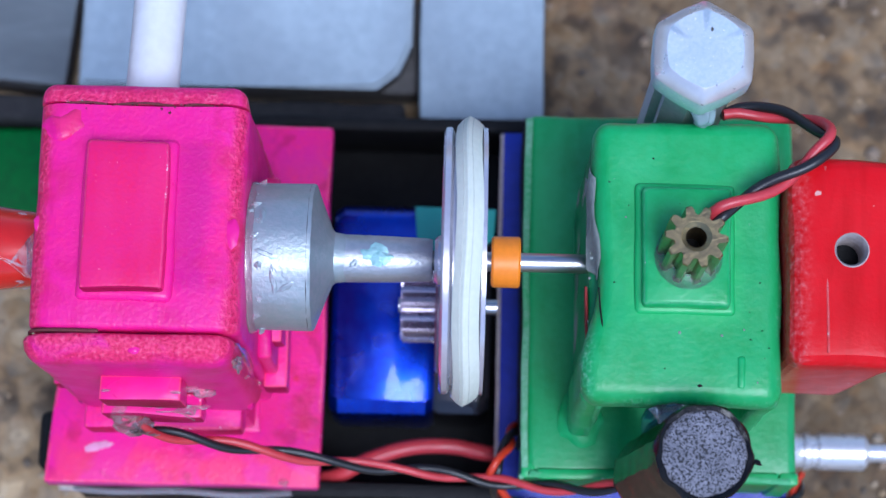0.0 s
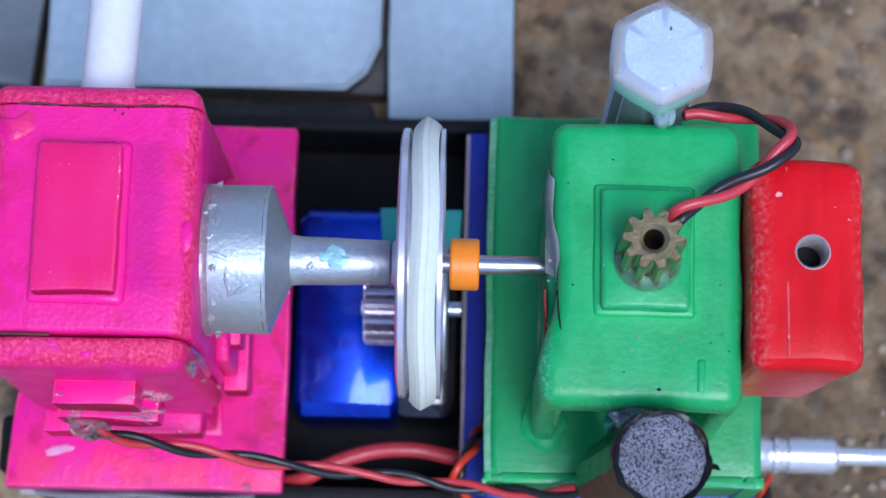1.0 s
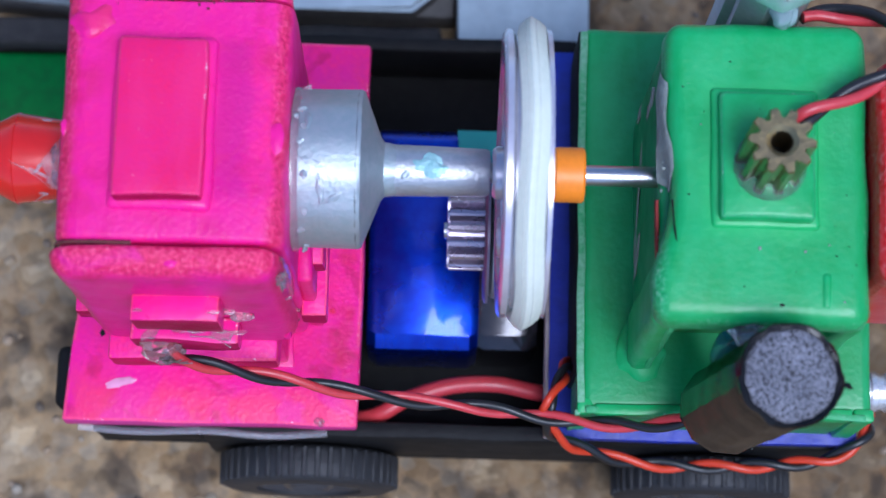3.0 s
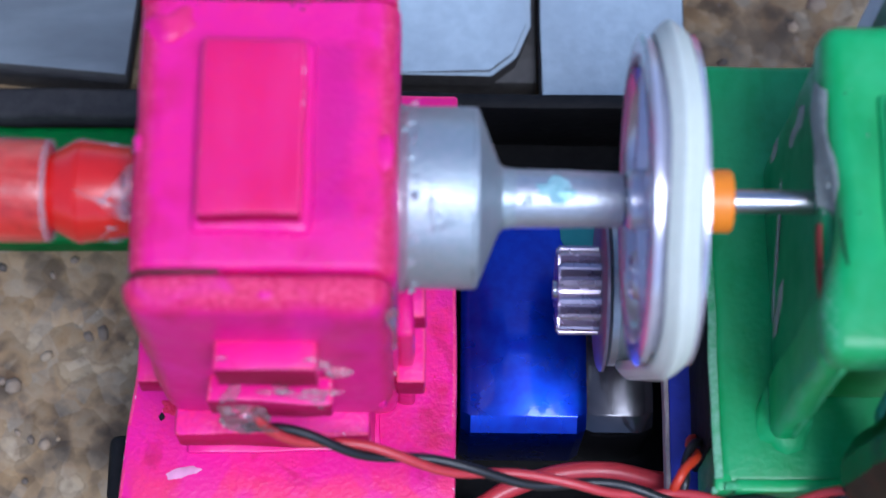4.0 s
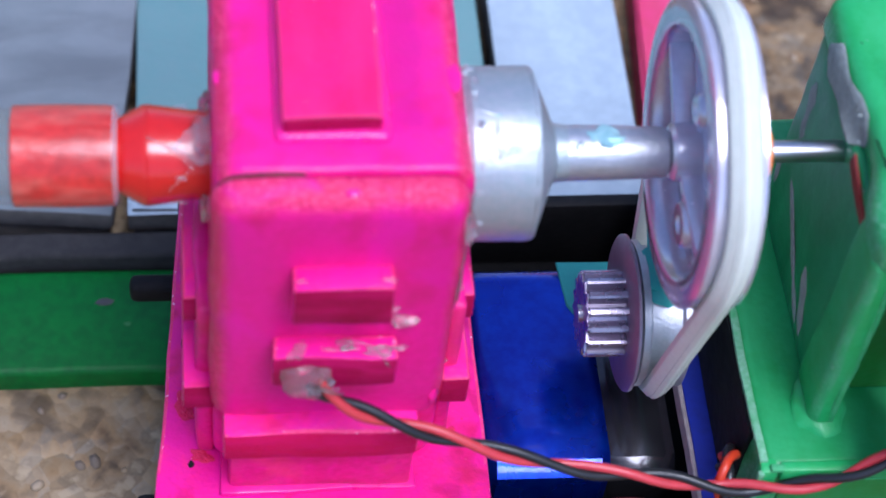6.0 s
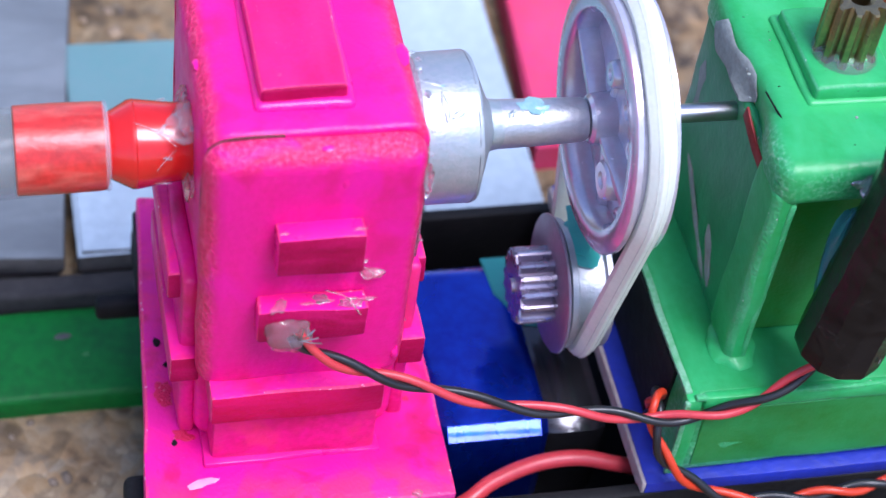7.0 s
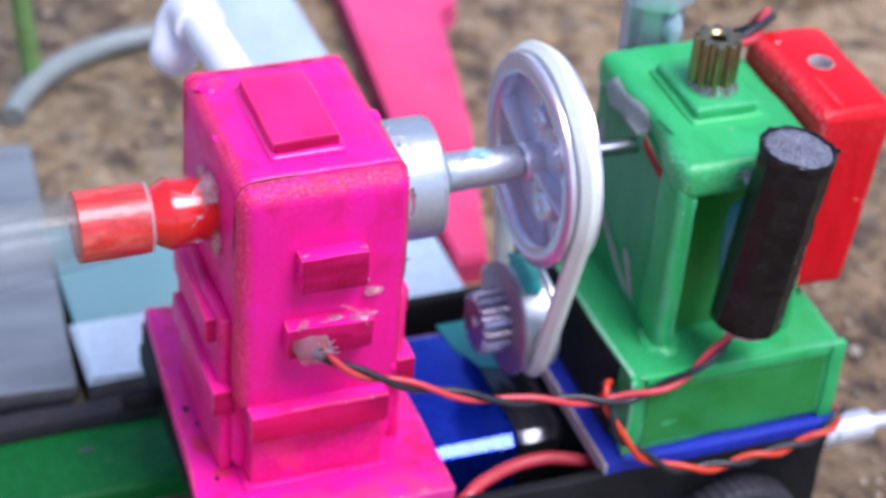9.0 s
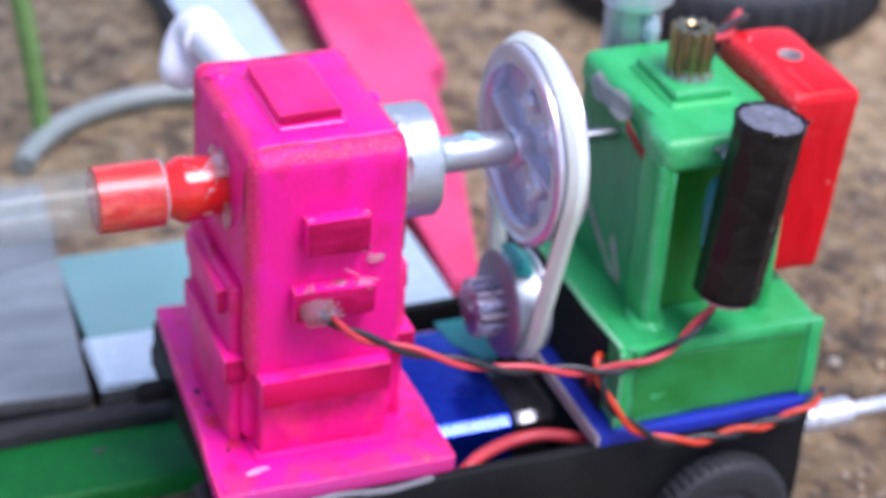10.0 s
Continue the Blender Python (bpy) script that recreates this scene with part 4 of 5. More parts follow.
def build_belt():
    """A flat rubber band round both pulleys."""
    r1, r2 = 11.95, LOW_R + 0.05
    c1, c2 = Vector((AXIS_Y, AXIS_Z)), Vector((LOW_Y, LOW_Z))
    d = c2 - c1
    base, spread = math.atan2(d.y, d.x), math.acos((r1 - r2) / d.length)
    path = []
    for k in range(81):
        a = base + spread + (2 * math.pi - 2 * spread) * k / 80
        path.append((c1, r1, a))
    for k in range(41):
        a = base - spread + 2 * spread * k / 40
        path.append((c2, r2, a))
    def loop(section):
        bm, rings, k = bmesh.new(), [], len(section)
        for i, (c, r, a) in enumerate(path):
            sway = 0.12 * math.sin(i * 0.21)
            rings.append([bm.verts.new((-19.85 + w + sway, c.x + (r + h) * math.cos(a), c.y + (r + h) * math.sin(a))) for h, w in section])
        for i in range(len(rings)):
            a, b = rings[i], rings[(i + 1) % len(rings)]
            for j in range(k):
                bm.faces.new((a[j], a[(j + 1) % k], b[(j + 1) % k], b[j]))
        return bm
    bm = loop(((0.0, -1.1), (0.75, -1.2), (1.25, -0.75), (1.62, -0.22), (1.62, -0.05), (1.2, 0.7), (0.75, 1.2), (0.0, 1.1)))
    t = thing("drive_belt", (-20, LOW_Y, LOW_Z - LOW_R), "off-white rubber drive belt looped round two pulleys", "belt")
    part("band", bm, RUBBER_WHITE, t, "", 18)
    for w, h in ((0.3, 1.43), (-0.55, 1.4)):
        part("groove_line", loop(((h - 0.1, w - 0.05), (h + 0.02, w - 0.04), (h + 0.02, w + 0.03), (h - 0.1, w + 0.05))), RUBBER_GREY, t, "faint grey moulding line")


build_coupling()
build_axle()
build_pulley()
build_low_pulley()
build_belt()


# ---- engine block ----
def head_dent(y):
    """How far the hand-cut side of the engine's head gives way."""
    return 0.75 * math.exp(-((y + 1.0) / 4.5) ** 2) - 0.95 * max(0.0, min(1.0, (-5.5 - y) / 4.0)) + 0.3


def head_side(y, z):
    rise = max(0.0, min(1.55, abs(z - 34.3) - 0.7))
    x = -8.8 + head_dent(y) + 1.6 - math.sqrt(1.6 ** 2 - rise ** 2)
    return (min(x, -8.6) if z < 33.5 else x) - 0.18


def build_engine():
    e = thing("engine_block", (0.3, 2, -1), "hand-painted green foam-board engine block on a wider green plinth", "model engine")
    part("plinth", rbox(-13.6, 14.2, -17.1, 21.1, -1.0, 10.6, 1.0, 4, cut=4, wob=0.28, seed=21), GREEN_BASE, e)
    part("plinth_trim", rbox(-13.8, -12.2, -17.4, -15.9, -0.9, 10.55, 0.3, 2, cut=2, wob=0.15, seed=22), GREEN, e)
    part("plinth_trim", rbox(12.4, 14.4, -17.5, -16.2, -0.9, 10.55, 0.3, 2, cut=2, wob=0.15, seed=23), GREEN, e)
    part("plinth_trim", rbox(-12.1, 12.3, -17.5, -16.4, 9.0, 10.8, 0.3, 2, cut=3, wob=0.15, seed=24), GREEN, e)
    part("body", rbox(-8.6, 8.4, -9.0, 11.2, 10.2, 33.5, 0.6, 3, cut=3, wob=0.2, seed=25), GREEN_SIDE_SHADE, e)
    # Olive tone, darkened further for the recess's shade.
    part("recess_panel", rbox(-7.0, 6.7, -9.35, -8.9, 10.7, 32.1, 0.1, 1, cut=3, wob=0.1, seed=56), OLIVE_RECESS_SHADE, e, "olive-green recessed panel with shade in its paint")
    part("corner_post", rbox(-9.3, -6.7, -13.1, -7.4, 10.3, 33.6, 1.1, 5, cut=3, wob=0.3, seed=26), GREEN, e, edge=((GREEN_EDGE, rounded),))
    part("corner_post", rbox(6.8, 8.7, -13.1, -7.4, 10.3, 33.6, 0.7, 4, cut=3, wob=0.3, seed=27), GREEN, e, edge=((GREEN_EDGE, rounded),))
    head = rbox(-8.8, 8.8, -13.4, 13.0, 32.0, 36.6, 1.6, 5, cut=2.5, wob=0.3, seed=28)
    for v in head.verts:
        side = max(0.0, -v.co.x / 8.8)
        v.co.x += side * head_dent(v.co.y)
    part("head", head, GREEN_HEAD, e)
    part("top_plate", rbox(-4.1, 3.9, -4.8, 6.2, 36.4, 38.3, 0.45, 3, cut=2, wob=0.2, seed=29), GREEN, e, edge=((GREEN_EDGE, rounded),))
    part("paint_bead", rbox(-4.65, 4.45, -5.35, 6.75, 36.1, 37.05, 0.5, 4, cut=1.5, wob=0.16, seed=35), GREEN_HEAD, e)
    part("torn_strip", moved(rbox(-0.12, 0.12, -2.9, 2.9, -0.7, 0.7, 0.1, 2, cut=0.7, wob=0.45, seed=30), Matrix.Translation((-8.75, -5.0, 32.6)) @ Matrix.Rotation(radians(20), 4, "X")), TORN_RED, e, "torn dark red strip")
    for k, (line, w) in enumerate(((((8.8, 34.1), (5.6, 34.3), (1.6, 34.3), (-1.8, 34.4)), 2.0), (((8.8, 29.5), (8.4, 26.0), (8.2, 22.5)), 0.9), (((7.4, 19.2), (2.0, 15.2), (-3.2, 11.6)), 0.8),
                                  (((-1.4, 17.4), (-3.0, 14.6), (-4.6, 11.8)), 1.0), (((10.6, 19.0), (10.2, 14.5)), 0.7))):
        path = smooth_path([(-8.62, y, z) for y, z in line], 0.5)
        bm = sweep(path, 1.0, 10, [max(0.05, w * (0.8 + (0.25 if k == 0 else 0.7) * noise.noise(Vector((i * 0.16, k * 5.1, 0)))) * min(1.0, 0.25 + 0.25 * min(i, len(path) - 1 - i))) for i in range(len(path))])
        for v in bm.verts:
            v.co.x = (head_side(v.co.y, v.co.z) if k == 0 else -8.62) + (v.co.x + 8.62) * 0.1
        part("bare_patch", bm, PAPER_GREY, e, "bare grey scuffed patch")
    part("crack", sweep(smooth_path([(-7.9, -3.0, 36.5), (-7.75, -5.0, 36.58), (-7.5, -7.0, 36.6), (-7.35, -9.4, 36.5)], 0.5), 0.09, 6), SPECK_SHADE_BLACK, e)
    for x, y, r in ((1.2, -11.8, 0.3), (-3.0, 9.2, 0.16), (5.8, -7.5, 0.14), (-6.5, -2.5, 0.15), (3.4, 9.5, 0.13)):
        part("speck", blob((x, y, 36.6), (r * 0.9, r * 0.5, 0.05), x, 0.5, 1), SPECK_SHADE_BLACK, e)
    part("glue_blob", blob((-0.4, -13.2, 25), (2.5, 1.6, 8.5), 3, 0.35), GLUE_TEAL, e, "blue-green stained hot-glue seam")
    part("glue_blob", blob((-1.2, -14.2, 35.2), (1.6, 1.2, 0.9), 6, 0.5), GLUE, e)
    part("worn_edge", rbox(-13.95, -13.2, -16.4, 20.5, 10.2, 10.72, 0.15, 2, cut=1.5, wob=0.22, seed=36), GREEN_WORN, e, "rubbed pale edge")
    part("worn_edge", rbox(-13.95, -13.4, -17.55, -17.0, -0.6, 10.3, 0.15, 2, cut=1.5, wob=0.2, seed=37), GREEN_WORN, e)
    part("worn_edge", rbox(-7.7, -7.05, -13.25, -12.6, 11.0, 32.4, 0.25, 2, cut=1.5, wob=0.25, seed=42), GREEN_EDGE, e)
    part("worn_edge", rbox(-13.0, 13.6, -17.45, -16.75, 10.3, 10.85, 0.2, 2, cut=1.2, wob=0.22, seed=43), GREEN_EDGE, e)
    # A black sheet paints the shade on the plinth's left face.
    part("side_shade", rbox(-14.0, -13.4, -13.2, 20.7, -0.9, 10.0, 0.15, 2, cut=3, wob=0.15, seed=46), SPECK_SHADE_BLACK, e, "black sheet for the shade on the plinth's side")
    rng = random.Random(47)
    for k in range(4):
        y = rng.uniform(-6, 6)
        part("foam_crumb", blob((-8.55 + rng.uniform(-0.35, 0.25), y, rng.uniform(33.2, 36.4)), [rng.uniform(0.08, 0.2) for _ in range(3)], k + 80, 0.8, 1), PAPER_GREY, e)
    part("paint_fillet", blob((-7.8, -11.2, 10.6), (2.3, 2.9, 1.0), 9, 0.25), GREEN, e)
    # The inset's shade is painted as a darker green sheet.
    part("inset_panel", rbox(-11.6, 11.9, -17.32, -17.0, 0.2, 8.8, 0.1, 1, cut=3, wob=0.08, seed=38), GREEN_INSET_SHADE, e, "green inset panel darkened for shade")
    for x, y, r, k in ((-0.6, -7.0, 0.22, 1), (3.2, -7.2, 0.17, 2), (5.2, -6.6, 0.12, 3), (-5.5, 3.6, 0.12, 4), (6.4, -11.4, 0.14, 5)):
        part("bead", blob((x, y, 36.62), (r * 0.7, r * 0.7, r * 0.6), k, 0.3, 2), PAPER_GREY, e)
    part("paint_ridge", rbox(4.5, 5.3, -12.0, -9.0, 36.0, 36.72, 0.3, 3, cut=1, wob=0.14, seed=39), GREEN, e)
    rng = random.Random(17)
    for k in range(14):
        x, y, r = rng.uniform(-7.5, 7.5), rng.uniform(-11.5, 11.5), rng.uniform(0.05, 0.12)
        if abs(x) > 4.8 or abs(y - 0.7) > 6.8:
            part("speck", blob((x, y, 36.62), (r * 0.8, r * 0.6, 0.04), k, 0.6, 1), SPECK_SHADE_BLACK if k % 3 else GREEN_WORN, e)
    part("glue_blob", blob((1.5, 13.4, 37.6), (1.0, 1.3, 2.6), 5, 0.4), GLUE_BLUISH, e, "bluish glue drip under the rod head")


def build_gear():
    g = thing("brass_gear", (0, 0, 38.3), "small dull brass pinion gear glued upright on green", "gear")
    teeth, outline = 10, []
    for i in range(teeth):
        for f, r in ((0.0, 2.02), (0.16, 2.08), (0.28, 2.62), (0.36, 2.8), (0.64, 2.8), (0.72, 2.62), (0.86, 2.08)):
            a = 2 * math.pi * (i + f) / teeth + 0.25
            outline.append((r * math.cos(a), r * math.sin(a)))
    bm = bmesh.new()
    bore = [(0.92 * math.cos(math.atan2(y, x)), 0.92 * math.sin(math.atan2(y, x))) for x, y in outline]
    chamfer = [(1.35 * math.cos(math.atan2(y, x)), 1.35 * math.sin(math.atan2(y, x))) for x, y in outline]
    layers = [[bm.verts.new((x, y, z)) for x, y in ring] for ring, z in ((bore, 38.2), (outline, 38.2), (outline, 44.55), ([(x * 0.96, y * 0.96) for x, y in outline], 44.75), (chamfer, 44.75), (bore, 44.4))]
    k = len(outline)
    for a, b in zip(layers, layers[1:] + layers[:1]):
        for i in range(k):
            bm.faces.new((a[i], a[(i + 1) % k], b[(i + 1) % k], b[i]))
    part("toothed_wheel", bm, BRASS, g, "", 28)
    # Black plug added so the bore's shade is painted in.
    part("bore", lathe([(0.2, 38.3), (0.9, 38.3), (0.9, 40.0), (0.2, 40.0)], "z", n=24), BLACK, g, "black plug for the shade in the bore")
    part("glue_ring", lathe([(1.9, 38.2), (3.1, 38.25), (3.0, 38.55), (2.5, 39.2), (1.9, 39.3)], "z", (0, -0.3, 0), 30, close=True), GLUE, g, "clear glue ring")


def build_bolt():
    b = thing("hex_rod", (0.8, 17.1, 10.6), "silver-painted hexagonal rod standing behind the green block", "rod")
    hexa = [(4.5 * math.cos(radians(60 * i + 28)), 4.5 * math.sin(radians(60 * i + 28))) for i in range(6)]
    bm = bmesh.new()
    rings = []
    for z, size, soft in ((40.5, 0.97, 0.25), (40.9, 1.0, 0.25), (43.7, 1.0, 0.25), (43.9, 0.98, 0.28), (44.85, 0.80, 0.45), (45.0, 0.75, 0.5), (45.02, 0.3, 0.6)):
        ring = []
        for i in range(72):
            a = 2 * math.pi * i / 72
            hexed = math.cos(radians(30)) / math.cos((a - radians(28)) % radians(60) - radians(30))
            r = 5.08 * size * (hexed * (1 - soft) + 0.93 * soft)
            ring.append(bm.verts.new((r * math.cos(a), r * math.sin(a), z)))
        rings.append(ring)
    for a, b2 in zip(rings, rings[1:]):
        for i in range(72):
            bm.faces.new((a[i], a[(i + 1) % 72], b2[(i + 1) % 72], b2[i]))
    bm.faces.new(rings[0])
    bm.faces.new(rings[-1])
    wobble(bm, 0.03, 0.7, 4)
    # Brighter metal on the chamfer puts its highlight into the material.
    part("head", moved(bm, Matrix.Translation((0.8, 17.1, 0))), SILVER_GLITTER, b, "", 30, edge=((SILVER_WHITE, looks_askew),))
    shank = prism([(x * 0.93, y * 0.93) for x, y in hexa], 10.5, 40.6)
    bmesh.ops.bevel(shank, geom=[e for e in shank.edges if abs(e.verts[0].co.z - e.verts[1].co.z) > 20], offset=0.9, segments=4, affect="EDGES")
    part("shank", moved(shank, Matrix.Translation((0.8, 17.1, 0))), SILVER, b, "", 25)
    part("nick", blob((1.4, 18.9, 45.0), (0.15, 0.28, 0.06), 2, 0.4, 1), DARK_BOARD, b)


def build_rod():
    r = thing("black_cylinder", (-1, -17.8, 17), "black tape-wrapped cylinder with a rough grey cut top", "cylinder")
    up = Vector((2.0, -0.6, 23.3))
    turn = Matrix.Translation((-1.0, -17.8, 17.4)) @ up.to_track_quat("Z", "Y").to_matrix().to_4x4()
    n = up.length
    k = 14
    bm = lathe([(3.3, 0.0), (4.05, 0.25)] + [(4.2 + 0.05 * math.sin(1.7 * i), 0.9 + (n - 1.2) * i / k) for i in range(k + 1)] + [(4.0, n + 0.1)], "z", n=12)
    wobble(bm, 0.16, 0.45, 3)
    part("sleeve", moved(bm, turn), TAPE_BLACK, r, "", 20)
    lip = lathe([(3.7, n - 0.3), (4.28, n - 0.3), (4.34, n + 0.5), (4.15, n + 0.75), (3.8, n + 0.6)], "z", n=44, close=True)
    wobble(lip, 0.24, 0.9, 8)
    part("tape_lip", moved(lip, turn), TAPE_BLACK, r, "ragged black tape edge")
    part("tape_shred", moved(blob((0.7, -4.6, n + 0.3), (0.2, 0.5, 0.25), 4, 0.9, 2), turn), TAPE_BLACK, r)
    rng = random.Random(53)
    for k in range(16):
        a, h = rng.uniform(3.6, 6.0), rng.uniform(2, n - 2)
        w = (rng.uniform(0.05, 0.1), 0.05, rng.uniform(0.15, 0.5))
        part("scuff", moved(blob((4.22 * math.cos(a), 4.22 * math.sin(a), h), w, k, 0.5, 1), turn), PAPER_GREY, r)
    cap = lathe([(3.9, n - 0.15), (3.85, n + 0.35), (3.4, n + 0.62), (1.8, n + 0.66), (0.4, n + 0.68)], "z", n=40)
    wobble(cap, 0.2, 1.3, 5)
    part("top_face", moved(cap, turn), GRAPHITE, r, "rough grey cut end")
    part("bottom_rim", moved(lathe([(2.0, -0.5), (3.3, -0.4), (3.5, 0.0), (3.0, 0.3)], "z", n=32), turn), SCUFF, r, "pale rim of the bare lower end")


def build_red_block():
    r = thing("red_block", (14.3, -0.5, 10.7), "red painted wooden block with a drilled hole in its top", "block")
    bm = rbox(8.95, 19.3, -10.1, 9.2, 12.0, 38.8, 1.5, 4, cut=3, wob=0.3, seed=41)
    for v in bm.verts:
        v.co.y += 1.5 * max(0.0, -v.co.y / 10) * (38.8 - v.co.z) / 27
        v.co.x -= 1.0 * max(0.0, (v.co.x - 14) / 5) * (38.8 - v.co.z) / 27
    ob = part("body", bm, RED_WORN, r)
    cutter = finish("cutter", lathe([(1.55, 28), (1.55, 45)], "z", (14.6, 0.5, 0), 32), BLACK)
    mod = ob.modifiers.new("hole", "BOOLEAN")
    mod.object, mod.operation, mod.solver = cutter, "DIFFERENCE", "EXACT"
    dg = bpy.context.evaluated_depsgraph_get()
    me = bpy.data.meshes.new_from_object(ob.evaluated_get(dg))
    ob.modifiers.clear()
    me.set_sharp_from_angle(angle=radians(22))
    ob.data = me
    bpy.data.objects.remove(cutter)
    part("seam", rbox(12.3, 12.55, -8.9, 8.3, 38.4, 38.88, 0.1, 2, cut=1, wob=0.12, seed=44), RED_EDGE, r, "worn seam in the top")
    # Added black plug paints the shade deep in the hole.
    part("hole_shade", lathe([(0.2, 28.3), (1.53, 28.3), (1.53, 35.2), (0.2, 35.2)], "z", (14.6, 0.5, 0), 24), BLACK, r, "black plug for the shade inside the hole")
    part("hole_lip", lathe([(1.3, 35.0), (1.57, 35.0), (1.62, 38.85), (1.5, 38.9), (1.3, 38.5)], "z", (14.6, 0.5, 0), 32, close=True), BOARD_CUT, r, "pale bare wood round the hole")


build_engine()
build_gear()
build_bolt()
build_rod()
build_red_block()


# ---- chassis ----
def build_chassis():
    c = thing("toy_chassis", (-26, 0, GROUND_Z), "black plastic toy truck chassis tray on rubber wheels", "toy truck")
    x0, x1, y0, y1, top, low = -61.7, 14.0, -18.5, 25.6, -2.5, -17.0
    bend = -51.0
    part("floor_pan", rbox(bend, x1, y0, y1, low - 1.5, low, 0.4, 2), BLACK, c)
    part("overhang_floor", rbox(x0, bend + 0.5, y0, y1, -10.6, -9.2, 0.4, 2), BLACK, c)
    part("step_wall", rbox(bend, bend + 1.5, y0 + 1.6, y1 - 1.6, low, -10.5, 0.3, 2), BLACK, c)
    for a, b, k, rim in ((y0, y0 + 1.6, 51, top), (y1 - 1.6, y1, 52, -7.2)):
        part("side_wall", rbox(bend, x1, a, b, low, rim, 0.4, 2, cut=6, wob=0.2, seed=k), BLACK, c)
        part("overhang_wall", rbox(x0, bend + 0.2, a, b, -9.3, rim, 0.4, 2, cut=6, wob=0.2, seed=k + 4), BLACK, c)
    part("end_wall", rbox(x0, x0 + 1.6, y0 + 1.6, y1 - 1.6, -9.3, top, 0.4, 2), BLACK, c)
    part("end_wall", rbox(x1 - 1.6, x1, y0 + 1.6, y1 - 1.6, low, top, 0.4, 2), BLACK, c)
    part("hook", rbox(-66.4, -61.5, 13.8, 15.8, -8.6, -6.0, 0.7, 3), BLACK, c)
    part("bumper", rbox(-65.8, -61.5, -16.2, -9.8, -9.0, -3.0, 0.9, 3), BLACK, c)
    for wx in (-40.4, 1.2):
        wy = -20.6
        at = (wx, 0, -15.5)
        tread = lathe([(5.6, wy - 1.95), (8.3, wy - 1.95), (9.1, wy - 1.6), (9.3, wy - 1.2), (9.3, wy + 1.2), (9.1, wy + 1.6), (8.3, wy + 1.95), (5.6, wy + 1.95)], "y", at, 64, close=True)
        w = part("wheel", lathe([(1.2, wy - 1.2), (2.2, wy - 1.9), (3.0, wy - 1.2), (4.8, wy - 1.0), (5.7, wy - 1.7), (5.7, wy + 1.7), (1.2, wy + 1.7)], "y", at, 40, close=True), HUB, c, "dark plastic wheel hub with black tyre")
        part("tyre", tread, TYRE, w, "ribbed black rubber tyre")
        for k in range(44):
            a = 2 * math.pi * k / 44
            lug = moved(rbox(-0.3, 0.3, wy - 1.6, wy + 1.6, 9.0, 9.48, 0.12, 1), Matrix.Translation(at) @ Matrix.Rotation(a, 4, "Y"))
            part("tread_lug", lug, TYRE, w)
    a = thing("mounting_board", (0, 2, -3), "blue painted board under the green engine block", "board")
    part("panel", rbox(-15.9, 15.0, -18.3, 22.2, -3.0, -1.0, 0.15, 2, cut=4, wob=0.12, seed=53), BLUE_PAINT, a)
    part("cut_edge", rbox(-16.3, -15.85, -18.2, 22.1, -2.95, -1.1, 0.1, 1, cut=4, wob=0.1, seed=54), BOARD_CUT, a, "pale bare cut edge")


def flat_can(x0, x1, y0, y1, z0, z1, r=7.2, n=10, bev=0.5):
    """A can with two flat and two round sides, along x."""
    cy, cz, hy, hz = (y0 + y1) / 2, (z0 + z1) / 2, (y1 - y0) / 2, (z1 - z0) / 2
    ring = []
    for sy, sz, a0 in ((1, 1, 0), (-1, 1, 90), (-1, -1, 180), (1, -1, 270)):
        if a0 == 90:
            # the wrap is folded to a flat facet here
            ring += [(y0 + 1.5, z1), (y0 + 1.3, z1 - 0.08), (y0 + 0.07, z1 - 1.0), (y0, z1 - 1.2)]
            continue
        for k in range(n + 1):
            a = radians(a0 + 90 * k / n)
            ring.append((cy + sy * (hy - r) + r * math.cos(a), cz + sz * (hz - r) + r * math.sin(a)))
    bm = bmesh.new()
    rows = []
    for x, s in ((x0, 0.95), (x0 + bev, 1.0), (x1 - bev, 1.0), (x1, 0.95)):
        rows.append([bm.verts.new((x, cy + (y - cy) * s, cz + (z - cz) * s)) for y, z in ring])
    k = len(ring)
    for a, b in zip(rows, rows[1:]):
        for i in range(k):
            bm.faces.new((a[i], a[(i + 1) % k], b[(i + 1) % k], b[i]))
    bm.faces.new(rows[0])
    bm.faces.new(rows[-1])
    return bm


def build_motor():
    m = thing("electric_motor", (-26, 2.5, -17), "small electric motor in glossy blue wrap lying in the black tray", "motor")
    part("wrap", flat_can(-34.4, -23.0, -9.2, 14.5, -17.2, -3.0, 3.0, bev=0.9), BLUE_FOIL, m, "", 30)
    part("metal_can", flat_can(-23.6, -17.0, -9.0, 14.3, -17.0, -3.2, 3.0, bev=1.2), CAN_GREY, m, "bare steel can end", 30)
    part("patch", prism([(-25.6, 14.0), (-25.2, 9.0), (-22.8, 4.6), (-20.4, 4.0), (-19.2, 8.0), (-16.8, 10.6), (-16.6, 13.9)], -3.2, -2.85, 0.1), TEAL_BRIGHT, m, "turquoise label patch")


build_chassis()
build_motor()

